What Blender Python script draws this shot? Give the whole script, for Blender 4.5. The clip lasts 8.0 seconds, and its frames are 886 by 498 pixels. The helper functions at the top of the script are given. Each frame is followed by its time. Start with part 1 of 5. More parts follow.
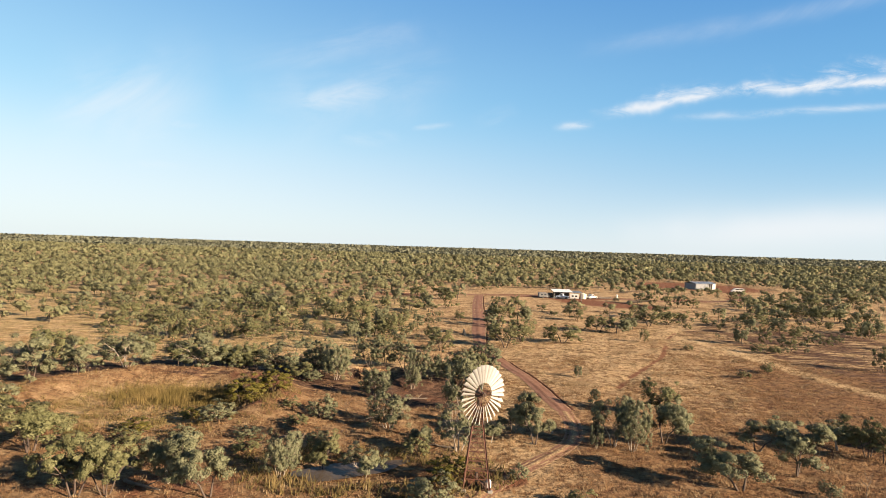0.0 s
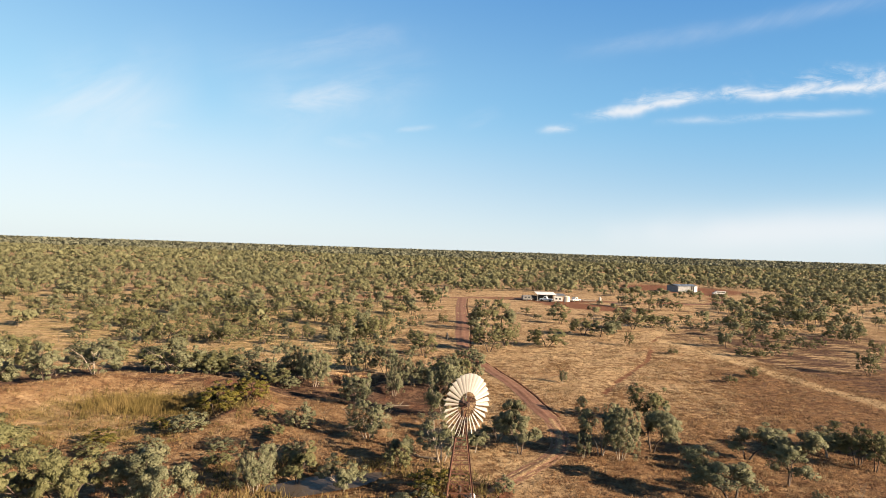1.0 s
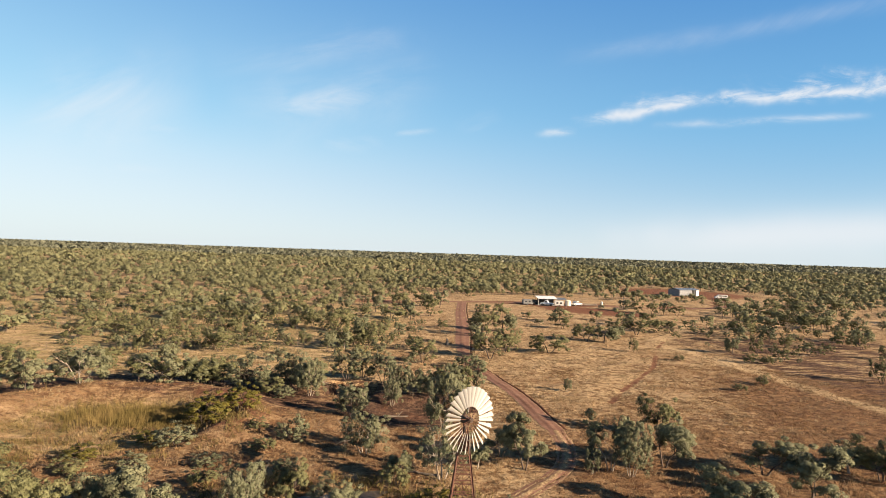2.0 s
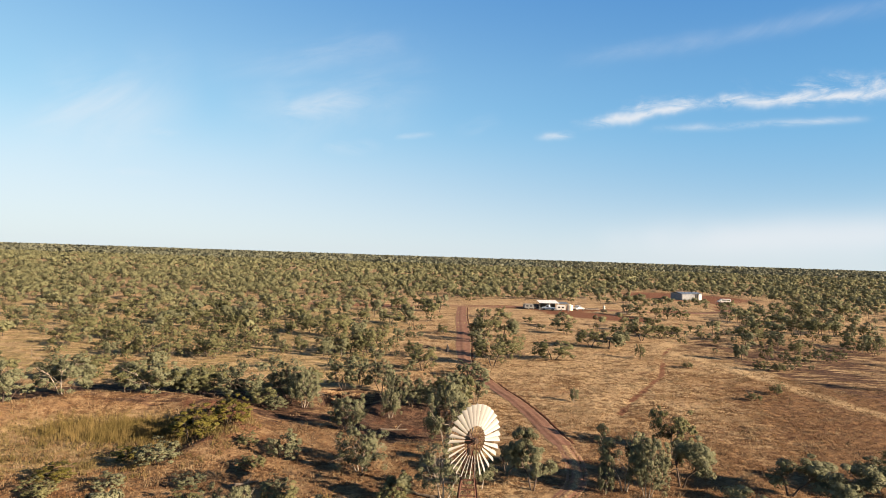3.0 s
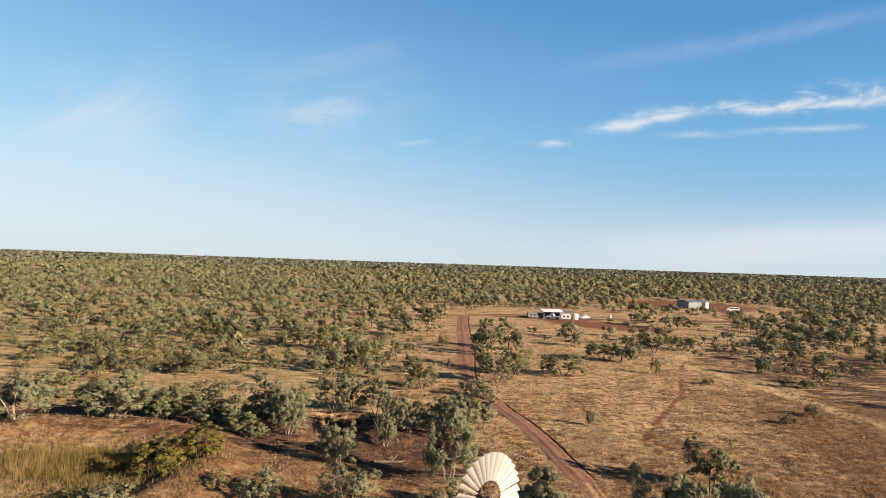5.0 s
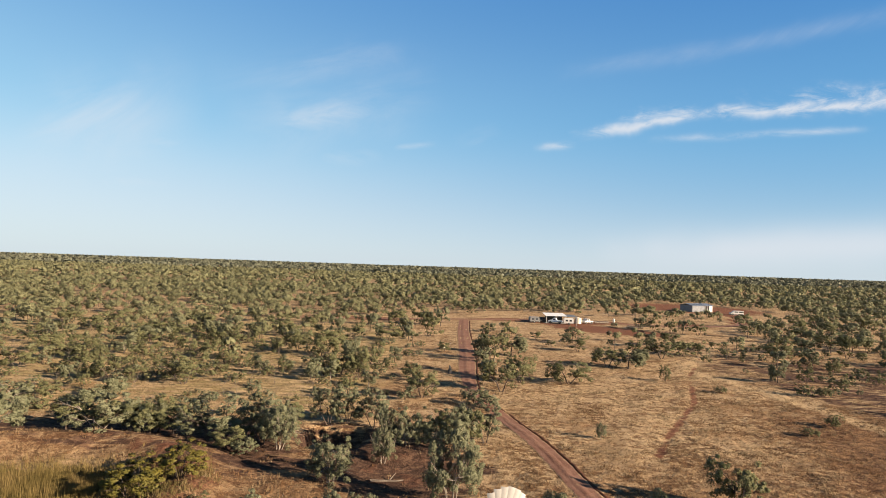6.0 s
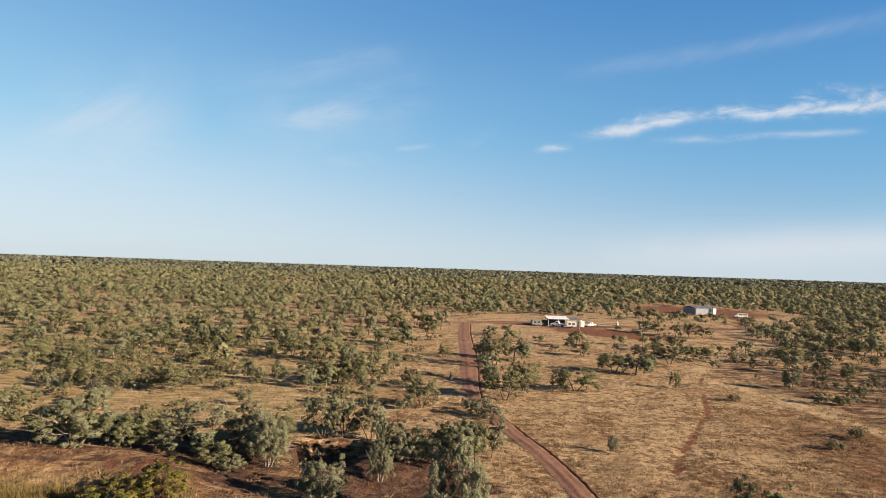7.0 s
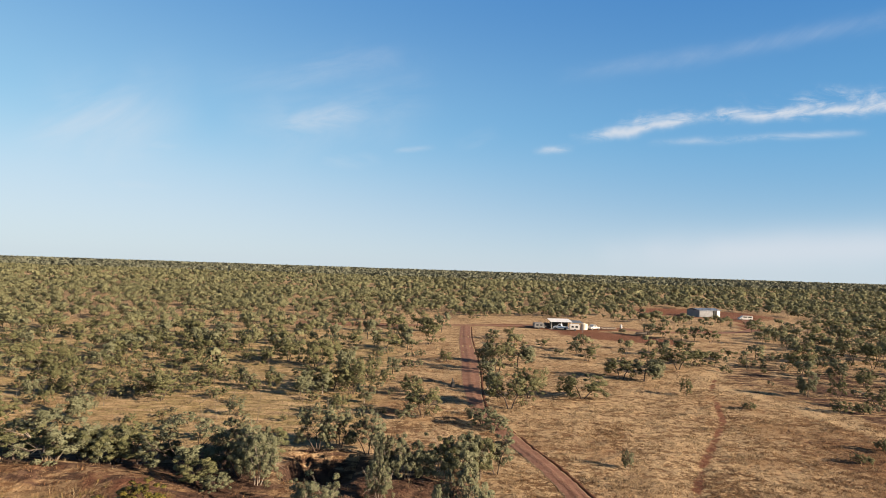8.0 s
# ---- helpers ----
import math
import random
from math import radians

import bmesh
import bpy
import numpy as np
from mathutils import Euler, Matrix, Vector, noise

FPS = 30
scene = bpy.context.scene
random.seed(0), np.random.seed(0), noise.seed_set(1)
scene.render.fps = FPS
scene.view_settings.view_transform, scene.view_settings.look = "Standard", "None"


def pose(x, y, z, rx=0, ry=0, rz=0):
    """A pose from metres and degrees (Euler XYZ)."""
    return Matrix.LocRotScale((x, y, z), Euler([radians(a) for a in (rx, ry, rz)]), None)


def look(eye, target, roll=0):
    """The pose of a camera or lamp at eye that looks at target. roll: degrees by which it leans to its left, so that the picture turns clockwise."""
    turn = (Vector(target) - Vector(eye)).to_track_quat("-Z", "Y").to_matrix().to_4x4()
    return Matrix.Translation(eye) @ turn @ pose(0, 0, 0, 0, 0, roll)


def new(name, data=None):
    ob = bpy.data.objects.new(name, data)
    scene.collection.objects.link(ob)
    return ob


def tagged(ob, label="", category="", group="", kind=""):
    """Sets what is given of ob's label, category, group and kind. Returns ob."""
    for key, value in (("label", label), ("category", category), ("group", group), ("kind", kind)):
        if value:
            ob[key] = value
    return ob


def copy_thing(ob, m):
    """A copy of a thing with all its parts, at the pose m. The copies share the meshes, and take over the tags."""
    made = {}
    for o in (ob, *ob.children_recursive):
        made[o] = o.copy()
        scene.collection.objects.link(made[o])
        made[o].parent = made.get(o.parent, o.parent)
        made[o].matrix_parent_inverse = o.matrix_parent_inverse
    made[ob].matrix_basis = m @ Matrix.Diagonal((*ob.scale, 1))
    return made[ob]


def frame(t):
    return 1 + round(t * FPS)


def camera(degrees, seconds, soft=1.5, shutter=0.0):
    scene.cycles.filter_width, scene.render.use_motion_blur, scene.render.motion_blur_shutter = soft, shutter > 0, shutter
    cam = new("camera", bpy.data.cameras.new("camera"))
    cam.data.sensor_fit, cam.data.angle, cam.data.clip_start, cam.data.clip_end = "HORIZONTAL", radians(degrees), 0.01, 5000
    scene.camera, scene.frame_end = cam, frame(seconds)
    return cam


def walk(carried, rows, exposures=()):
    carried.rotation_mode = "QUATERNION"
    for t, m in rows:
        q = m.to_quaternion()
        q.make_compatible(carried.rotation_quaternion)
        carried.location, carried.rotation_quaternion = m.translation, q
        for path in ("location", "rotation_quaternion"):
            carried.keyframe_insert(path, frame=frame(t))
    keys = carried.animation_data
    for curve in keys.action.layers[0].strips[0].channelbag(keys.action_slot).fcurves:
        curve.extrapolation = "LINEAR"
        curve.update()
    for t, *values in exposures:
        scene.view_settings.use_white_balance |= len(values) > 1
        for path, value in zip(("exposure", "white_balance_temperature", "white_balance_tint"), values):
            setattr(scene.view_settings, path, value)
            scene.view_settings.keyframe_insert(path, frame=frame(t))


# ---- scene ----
cam = camera(73.1, 8.0, soft=0.55)
PATH = [
    (0, (0.935, -0.627, 15.77), (0.887, 1.373, 15.764), 1.8),
    (0.5, (0.957, 0.192, 15.825), (0.937, 2.192, 15.821), 1.9),
    (1, (0.972, 1.167, 15.816), (0.979, 3.167, 15.819), 1.9),
    (1.5, (0.937, 2.337, 15.824), (0.946, 4.337, 15.833), 1.9),
    (3, (0.736, 6.754, 15.905), (0.747, 8.753, 15.931), 1.9),
    (3.5, (0.638, 8.327, 15.908), (0.65, 10.326, 15.94), 1.9),
    (4, (0.565, 10.002, 15.955), (0.578, 12.002, 15.993), 1.9),
    (4.5, (0.595, 11.7, 15.959), (0.607, 13.699, 16.003), 1.9),
    (4.7, (0.594, 12.412, 15.959), (0.605, 14.412, 16.005), 1.9),
    (6, (0.471, 16.947, 16.004), (0.482, 18.946, 16.063), 1.9),
    (6.5, (0.423, 18.661, 16.056), (0.434, 20.66, 16.118), 1.9),
    (7, (0.32, 20.464, 16.089), (0.332, 22.463, 16.154), 1.9),
    (7.5, (0.2, 22.153, 16.096), (0.212, 24.152, 16.166), 1.9),
    (8, (0.101, 23.904, 16.169), (0.114, 25.903, 16.239), 1.9),
]
walk(cam, [(t, look(eye, target, roll)) for t, eye, target, roll in PATH],
     [(0, 2.02, 6720, 10), (1.5, 1.96, 6660, 10), (4.0, 1.85, 6530, 10), (6.0, 1.76, 6400, 10), (8.0, 1.68, 6290, 10)])

# ---- daylight ----
SUN_EL = radians(19.0)
SHADOW = Vector((-0.885, 0.465, 0)).normalized()      # the way the shadows run over the ground
to_sun = Vector((-SHADOW.x * math.cos(SUN_EL), -SHADOW.y * math.cos(SUN_EL), math.sin(SUN_EL)))
sun_data = bpy.data.lights.new("sun", "SUN")
sun_data.energy, sun_data.angle, sun_data.color = 4.8, radians(0.53), (1.0, 0.80, 0.585)
sun = new("sun", sun_data)
sun.matrix_world = look(to_sun * 200, (0, 0, 0))


class Nodes:
    """Short hand for wiring a node tree."""

    def __init__(self, tree):
        self.tree = tree
        tree.nodes.clear()

    def put(self, kind, *inputs):
        n = self.tree.nodes.new(kind)
        for slot, value in zip(n.inputs, inputs):
            self.plug(slot, value)
        return n

    def plug(self, slot, value):
        if value is None:
            return
        if isinstance(value, bpy.types.NodeSocket):
            self.tree.links.new(value, slot)
        elif isinstance(value, bpy.types.Node):
            self.tree.links.new(value.outputs[0], slot)
        else:
            slot.default_value = value

    def math(self, op, a, b=0.0, clamp=False):
        n = self.put("ShaderNodeMath", a, b)
        n.operation, n.use_clamp = op, clamp
        return n.outputs[0]

    def step(self, x, low, high):
        n = self.put("ShaderNodeMapRange", x, low, high, 0.0, 1.0)
        n.interpolation_type = "SMOOTHSTEP"
        return n.outputs[0]

    def noise(self, vector, scale, detail=4.0, rough=0.6, distortion=0.0):
        n = self.tree.nodes.new("ShaderNodeTexNoise")
        self.plug(n.inputs["Vector"], vector)
        n.inputs["Scale"].default_value = scale
        n.inputs["Detail"].default_value = detail
        n.inputs["Roughness"].default_value = rough
        n.inputs["Distortion"].default_value = distortion
        return n.outputs["Fac"]

    def mix(self, fac, a, b, blend="MIX"):
        n = self.tree.nodes.new("ShaderNodeMix")
        n.data_type, n.blend_type = "RGBA", blend
        self.plug(n.inputs[0], fac)
        self.plug(n.inputs[6], a if not isinstance(a, tuple) else (*a[:3], 1))
        self.plug(n.inputs[7], b if not isinstance(b, tuple) else (*b[:3], 1))
        return n.outputs[2]

    def scaled(self, vector, sx, sy, sz):
        n = self.put("ShaderNodeVectorMath", vector, (sx, sy, sz))
        n.operation = "MULTIPLY"
        return n.outputs[0]

    def attribute(self, name):
        n = self.put("ShaderNodeAttribute")
        n.attribute_name = name
        return n.outputs["Fac"]


# ---- sky ----
world = bpy.data.worlds.new("sky")
scene.world = world
world.use_nodes = True
w = Nodes(world.node_tree)
sky = w.put("ShaderNodeTexSky")
sky.sky_type, sky.sun_disc = "NISHITA", False
sky.sun_elevation, sky.sun_rotation = SUN_EL, math.atan2(to_sun.x, to_sun.y)
sky.altitude, sky.air_density, sky.dust_density, sky.ozone_density = 200, 1.0, 0.6, 2.0
gaze = w.put("ShaderNodeTexCoord").outputs["Generated"]
gx, gy, gz_ = [w.put("ShaderNodeSeparateXYZ", gaze).outputs[i] for i in range(3)]
ahead = w.math("MAXIMUM", gy, 0.02)
u, v = w.math("DIVIDE", gx, ahead), w.math("DIVIDE", gz_, ahead)
flat = w.put("ShaderNodeCombineXYZ", u, v, 0.0).outputs[0]


def wisp(u0, v0, u1, v1, wide, low, high, strength, grain=9.0, seed=0.0, taper=0.35, sway=3.2):
    """A streak of cirrus from (u0, v0) to (u1, v1): ragged, drawn out along its length."""
    length, turn = math.hypot(u1 - u0, v1 - v0), math.atan2(v1 - v0, u1 - u0)
    c, s = math.cos(turn), math.sin(turn)
    du, dv = w.math("SUBTRACT", u, (u0 + u1) / 2), w.math("SUBTRACT", v, (v0 + v1) / 2)
    along = w.math("ADD", w.math("MULTIPLY", du, c), w.math("MULTIPLY", dv, s))
    across = w.math("SUBTRACT", w.math("MULTIPLY", dv, c), w.math("MULTIPLY", du, s))
    spot = w.put("ShaderNodeCombineXYZ", w.math("MULTIPLY", along, 0.30), across, seed).outputs[0]
    ragged = w.noise(spot, grain, 7.0, 0.66, 0.8)
    drift = w.math("SUBTRACT", w.noise(w.put("ShaderNodeCombineXYZ", along, across, seed + 3).outputs[0], grain * 0.5, 3.0), 0.5)
    a = w.math("DIVIDE", w.math("ADD", across, w.math("MULTIPLY", drift, wide * sway)), wide)
    b = w.math("DIVIDE", along, length / 2)
    across_fade = w.math("POWER", 2.718, w.math("MULTIPLY", w.math("MULTIPLY", a, a), -0.8))
    end_fade = w.math("SUBTRACT", 1.0, w.step(w.math("ADD", w.math("ABSOLUTE", b), w.math("MULTIPLY", drift, 0.8)), 1.0 - taper, 1.1))
    body = w.math("MULTIPLY", w.math("MULTIPLY", across_fade, end_fade), w.step(ragged, low, high))
    return w.math("MULTIPLY", body, strength)


streaks = [
    # the bright bank of cirrus, its torn upper edge and the thread below it
    wisp(0.225, 0.227, 0.47, 0.281, 0.0072, 0.30, 0.62, 0.80, 36, 1.0, 0.6, 3.2),
    wisp(0.40, 0.270, 1.05, 0.326, 0.0078, 0.30, 0.62, 0.85, 36, 2.7, 0.35, 3.4),
    wisp(0.52, 0.294, 1.05, 0.338, 0.0130, 0.38, 0.70, 0.70, 40, 3.1, 0.5, 3.8),
    wisp(0.29, 0.252, 0.46, 0.284, 0.0090, 0.38, 0.70, 0.65, 44, 6.4, 0.7, 3.6),
    wisp(0.35, 0.226, 0.72, 0.256, 0.0050, 0.24, 0.62, 0.55, 20, 4.2, 0.6, 2.0),
    wisp(0.155, 0.204, 0.225, 0.213, 0.0050, 0.26, 0.62, 0.55, 30, 5.5, 0.8, 2.0),
    # soft veils
    wisp(-0.33, 0.207, -0.06, 0.284, 0.0170, 0.22, 0.68, 0.55, 14, 6.1, 0.8),
    wisp(-0.36, 0.205, 0.00, 0.300, 0.0480, 0.20, 0.80, 0.34, 9, 1.6, 0.9),
    wisp(-0.74, 0.190, -0.40, 0.272, 0.0480, 0.18, 0.72, 0.50, 9, 7.7, 0.9),
    wisp(-0.52, 0.186, -0.42, 0.194, 0.0100, 0.26, 0.75, 0.30, 16, 7.1, 0.9),
    wisp(0.010, 0.210, 0.100, 0.235, 0.0090, 0.28, 0.75, 0.30, 22, 8.3, 0.9),
    wisp(-0.21, 0.176, -0.10, 0.178, 0.0100, 0.28, 0.80, 0.30, 15, 9.9, 0.9),
    wisp(-0.09, 0.196, -0.01, 0.206, 0.0040, 0.28, 0.75, 0.34, 22, 9.1, 0.8),
    wisp(-0.65, 0.124, -0.45, 0.124, 0.0060, 0.26, 0.75, 0.34, 15, 2.2, 0.9),
    wisp(0.14, 0.322, 1.00, 0.500, 0.0130, 0.22, 0.80, 0.22, 12, 3.9, 0.7, 2.2),
    wisp(-0.44, 0.296, 0.00, 0.364, 0.0260, 0.28, 0.80, 0.26, 10, 4.4, 0.9),
    # the pale sheet low over the horizon
    wisp(0.24, 0.028, 1.30, 0.108, 0.0300, 0.02, 0.42, 0.60, 6, 5.9, 0.5, 1.2),
]
cover = streaks[0]
for s in streaks[1:]:
    cover = w.math("MAXIMUM", cover, s)
cover = w.math("MULTIPLY", cover, w.step(gy, 0.15, 0.4))
# the clear air: pale over the horizon, deep overhead, deepest square to the sun
lift = w.math("MAXIMUM", gz_, 0.0)
deep = w.mix(w.step(lift, -0.02, 0.25), (4.72, 5.18, 5.55), (2.14, 4.12, 5.68))
deep = w.mix(w.step(lift, 0.13, 0.47), deep, (0.80, 2.24, 4.55))
deep = w.mix(w.step(lift, 0.45, 0.85), deep, (0.18, 0.46, 0.98))
aside = w.mix(w.step(gx, -0.75, 0.75), (1.30, 1.14, 1.04), (0.56, 0.74, 0.88))
aside = w.mix(w.step(lift, -0.04, 0.16), (1.0, 1.0, 1.0), aside)
deep = w.mix(1.0, deep, aside, "MULTIPLY")
zenith = w.mix(w.step(gz_, 0.36, 0.85), (0.60, 0.965, 1.10), (0.126, 0.198, 0.22))
clear = w.mix(1.0, sky.outputs[0], zenith, "MULTIPLY")
clear = w.mix(0.88, clear, deep)
cloudy = w.mix(cover, clear, (5.5, 5.6, 5.8))
back = w.put("ShaderNodeBackground", cloudy, 0.0428)
w.put("ShaderNodeOutputWorld", back)


# ---- materials ----
def material(name):
    m = bpy.data.materials.new(name)
    m.use_nodes = True
    return m, Nodes(m.node_tree)


def finish(n, colour, rough=0.9, bump=None, bump_strength=0.3, bump_distance=0.02, metal=0.0, specular=0.3):
    shader = n.tree.nodes.new("ShaderNodeBsdfPrincipled")
    n.plug(shader.inputs["Base Color"], colour if not isinstance(colour, tuple) else (*colour, 1))
    n.plug(shader.inputs["Roughness"], rough)
    n.plug(shader.inputs["Metallic"], metal)
    n.plug(shader.inputs["Specular IOR Level"], specular)
    if bump is not None:
        b = n.tree.nodes.new("ShaderNodeBump")
        b.inputs["Strength"].default_value, b.inputs["Distance"].default_value = bump_strength, bump_distance
        n.plug(b.inputs["Height"], bump)
        n.plug(shader.inputs["Normal"], b)
    n.put("ShaderNodeOutputMaterial", shader)
    return shader


def place(n):
    return n.put("ShaderNodeNewGeometry").outputs["Position"]


RED_EARTH, DARK_EARTH, PALE_EARTH = (0.150, 0.074, 0.041), (0.070, 0.040, 0.027), (0.225, 0.145, 0.090)
STRAW, DULL_STRAW, GREEN_GRASS = (0.400, 0.285, 0.162), (0.130, 0.074, 0.037), (0.252, 0.200, 0.084)


def ground_material():
    m, n = material("savanna_ground")
    p = place(n)
    fine, mid, broad = n.noise(p, 5.0, 6, 0.7), n.noise(p, 0.55, 5, 0.62), n.noise(p, 0.07, 4, 0.6)
    clump = n.noise(n.scaled(p, 0.8, 1.0, 1.0), 1.25, 6, 0.72)
    drawn = n.noise(n.scaled(p, 0.16, 0.8, 1.0), 1.0, 5, 0.65)
    bare, darkened, pale = n.attribute("bare"), n.attribute("darkened"), n.attribute("pale")
    lush, dull = n.attribute("lush"), n.attribute("dull")
    patch = n.noise(n.scaled(p, 0.7, 1.0, 1.0), 0.21, 5, 0.68)
    earth = n.mix(n.step(mid, 0.35, 0.65), RED_EARTH, DARK_EARTH)
    earth = n.mix(n.step(fine, 0.45, 0.75), earth, PALE_EARTH)
    blend = n.math("ADD", n.math("MULTIPLY", fine, 0.35), n.math("MULTIPLY", clump, 0.75))
    grass = n.mix(n.step(n.math("ADD", blend, n.math("MULTIPLY", n.math("SUBTRACT", patch, 0.5), 0.55)), 0.46, 0.60), DULL_STRAW, STRAW)
    grass = n.mix(n.math("MULTIPLY", n.step(n.math("ADD", n.math("MULTIPLY", broad, 0.6), n.math("MULTIPLY", patch, 0.4)), 0.50, 0.62), 0.6), grass, (0.195, 0.108, 0.052))
    amount = n.step(n.math("ADD", n.math("MULTIPLY", drawn, 0.6), n.math("ADD", n.math("MULTIPLY", mid, 0.5), n.math("MULTIPLY", fine, 0.25))), 0.44, 0.66)
    colour = n.mix(n.math("MULTIPLY", amount, 0.88), earth, grass)
    russet = n.mix(n.step(blend, 0.45, 0.66), (0.082, 0.042, 0.024), (0.172, 0.094, 0.047))
    colour = n.mix(n.math("MULTIPLY", n.step(n.math("ADD", dull, n.math("MULTIPLY", n.math("SUBTRACT", mid, 0.5), 1.4)), 0.15, 0.85), 0.85), colour, russet)
    meadow = n.mix(n.step(blend, 0.42, 0.62), (0.098, 0.072, 0.036), GREEN_GRASS)
    meadow = n.mix(n.step(drawn, 0.44, 0.60), meadow, STRAW)
    colour = n.mix(n.math("MULTIPLY", n.step(n.math("ADD", lush, n.math("MULTIPLY", mid, 0.6)), 0.65, 1.2), 0.8), colour, meadow)
    # Dark soil; also the painted shade of the pit and tree row.
    soil_and_shade = n.mix(n.step(clump, 0.42, 0.66), (0.056, 0.033, 0.024), (0.135, 0.080, 0.052))
    colour = n.mix(n.step(n.math("ADD", darkened, n.math("MULTIPLY", n.math("SUBTRACT", drawn, 0.5), 2.8)), 0.32, 0.66), colour, soil_and_shade)
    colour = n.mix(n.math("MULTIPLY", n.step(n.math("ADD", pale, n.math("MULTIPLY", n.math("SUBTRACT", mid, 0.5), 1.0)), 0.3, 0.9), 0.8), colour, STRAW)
    red = n.mix(n.step(fine, 0.35, 0.7), (0.125, 0.052, 0.031), (0.178, 0.087, 0.052))
    colour = n.mix(n.step(n.math("ADD", bare, n.math("MULTIPLY", n.math("SUBTRACT", mid, 0.5), 0.9)), 0.35, 0.65), colour, red)
    rough_height = n.math("ADD", n.math("ADD", n.math("MULTIPLY", fine, 0.4), n.math("MULTIPLY", clump, 1.3)), n.math("MULTIPLY", mid, 2.0))
    finish(n, colour, 0.95, rough_height, 0.9, 0.38, specular=0.05)
    return m


def road_material():
    m, n = material("red_dirt_track")
    p = place(n)
    fine, mid = n.noise(p, 6.0, 6, 0.7), n.noise(p, 0.7, 4, 0.6)
    crown = n.attribute("crown")
    dirt = n.mix(n.step(mid, 0.3, 0.7), (0.150, 0.074, 0.050), (0.195, 0.108, 0.076))
    dirt = n.mix(n.math("MULTIPLY", n.step(fine, 0.45, 0.75), 0.4), dirt, (0.240, 0.152, 0.108))
    tuft = n.mix(n.step(fine, 0.3, 0.7), (0.115, 0.062, 0.033), STRAW)
    colour = n.mix(n.step(n.math("ADD", crown, n.math("MULTIPLY", n.math("SUBTRACT", n.noise(p, 2.2, 5, 0.7), 0.5), 1.6)), 0.35, 0.85), dirt, tuft)
    finish(n, colour, 0.95, n.math("ADD", n.math("MULTIPLY", fine, 0.5), n.noise(p, 2.0, 4)), 0.7, 0.12, specular=0.06)
    return m


def leaf_material(name, dark, light, tip, gloss=0.55):
    m, n = material(name)
    g = n.put("ShaderNodeNewGeometry")
    island = g.outputs["Random Per Island"]
    thing = n.put("ShaderNodeObjectInfo").outputs["Random"]
    patch = n.noise(g.outputs["Position"], 0.9, 3)
    colour = n.mix(island, dark, light)
    colour = n.mix(n.math("MULTIPLY", n.step(patch, 0.45, 0.75), 0.6), colour, tip)
    colour = n.mix(n.math("MULTIPLY", thing, 0.35), colour, light)
    shader = finish(n, colour, gloss, specular=0.12)
    outward = n.put("ShaderNodeAttribute")
    outward.attribute_name = "outward"
    turned = n.put("ShaderNodeVectorTransform", outward.outputs["Vector"])
    turned.vector_type, turned.convert_from, turned.convert_to = "NORMAL", "OBJECT", "WORLD"
    both = n.put("ShaderNodeVectorMath", n.scaled(turned.outputs[0], 1.5, 1.5, 1.5), g.outputs["Normal"])
    both.operation = "ADD"
    facing = n.put("ShaderNodeVectorMath", both.outputs[0])
    facing.operation = "NORMALIZE"
    n.plug(shader.inputs["Normal"], facing.outputs[0])
    shader.inputs["Transmission Weight"].default_value = 0.0
    thin = n.tree.nodes.new("ShaderNodeBsdfTranslucent")
    n.plug(thin.inputs["Color"], colour)
    n.plug(thin.inputs["Normal"], facing.outputs[0])
    blend = n.tree.nodes.new("ShaderNodeMixShader")
    blend.inputs[0].default_value = 0.15
    n.plug(blend.inputs[1], shader)
    n.plug(blend.inputs[2], thin)
    out = [x for x in n.tree.nodes if x.type == "OUTPUT_MATERIAL"][0]
    n.plug(out.inputs[0], blend)
    return m


def blade_material(name, root, mid, tip):
    m, n = material(name)
    g = n.put("ShaderNodeNewGeometry")
    colour = n.mix(g.outputs["Random Per Island"], root, mid)
    colour = n.mix(n.math("MULTIPLY", n.step(n.noise(g.outputs["Position"], 0.35, 4), 0.42, 0.66), 0.8), colour, tip)
    finish(n, colour, 0.8, specular=0.15)
    return m


def plain(name, a, b, scale=3.0, rough=0.6, metal=0.0, bump=0.15, specular=0.4, drawn=(1, 1, 1)):
    """A surface of two close tones in broad and fine patches, with slight relief."""
    m, n = material(name)
    p = n.scaled(place(n), *drawn)
    fine, broad = n.noise(p, scale * 6, 5, 0.7), n.noise(p, scale, 4, 0.6)
    colour = n.mix(n.step(n.math("ADD", n.math("MULTIPLY", broad, 0.7), n.math("MULTIPLY", fine, 0.3)), 0.35, 0.65), a, b)
    worn = n.math("ADD", rough - 0.08, n.math("MULTIPLY", broad, 0.16))
    finish(n, colour, worn, fine, bump, 0.01, metal, specular)
    return m


GROUND, TRACK = ground_material(), road_material()
LEAF_GREY = leaf_material("grey_green_leaves", (0.094, 0.099, 0.053), (0.162, 0.162, 0.093), (0.213, 0.203, 0.124))
LEAF_OLIVE = leaf_material("olive_leaves", (0.079, 0.082, 0.034), (0.145, 0.141, 0.066), (0.199, 0.175, 0.086))
LEAF_YELLOW = leaf_material("yellow_green_leaves", (0.060, 0.058, 0.014), (0.115, 0.098, 0.022), (0.190, 0.146, 0.024))
# Duller, bluer leaves: distance haze is put into the far canopy's colour.
LEAF_HAZED = leaf_material("hazed_canopy", (0.096, 0.103, 0.068), (0.137, 0.139, 0.095), (0.159, 0.155, 0.108))
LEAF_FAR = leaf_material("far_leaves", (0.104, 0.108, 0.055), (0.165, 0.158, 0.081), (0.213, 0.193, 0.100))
BARK = plain("pale_bark", (0.294, 0.252, 0.203), (0.168, 0.126, 0.091), 4, 0.85, drawn=(1, 1, 0.3))
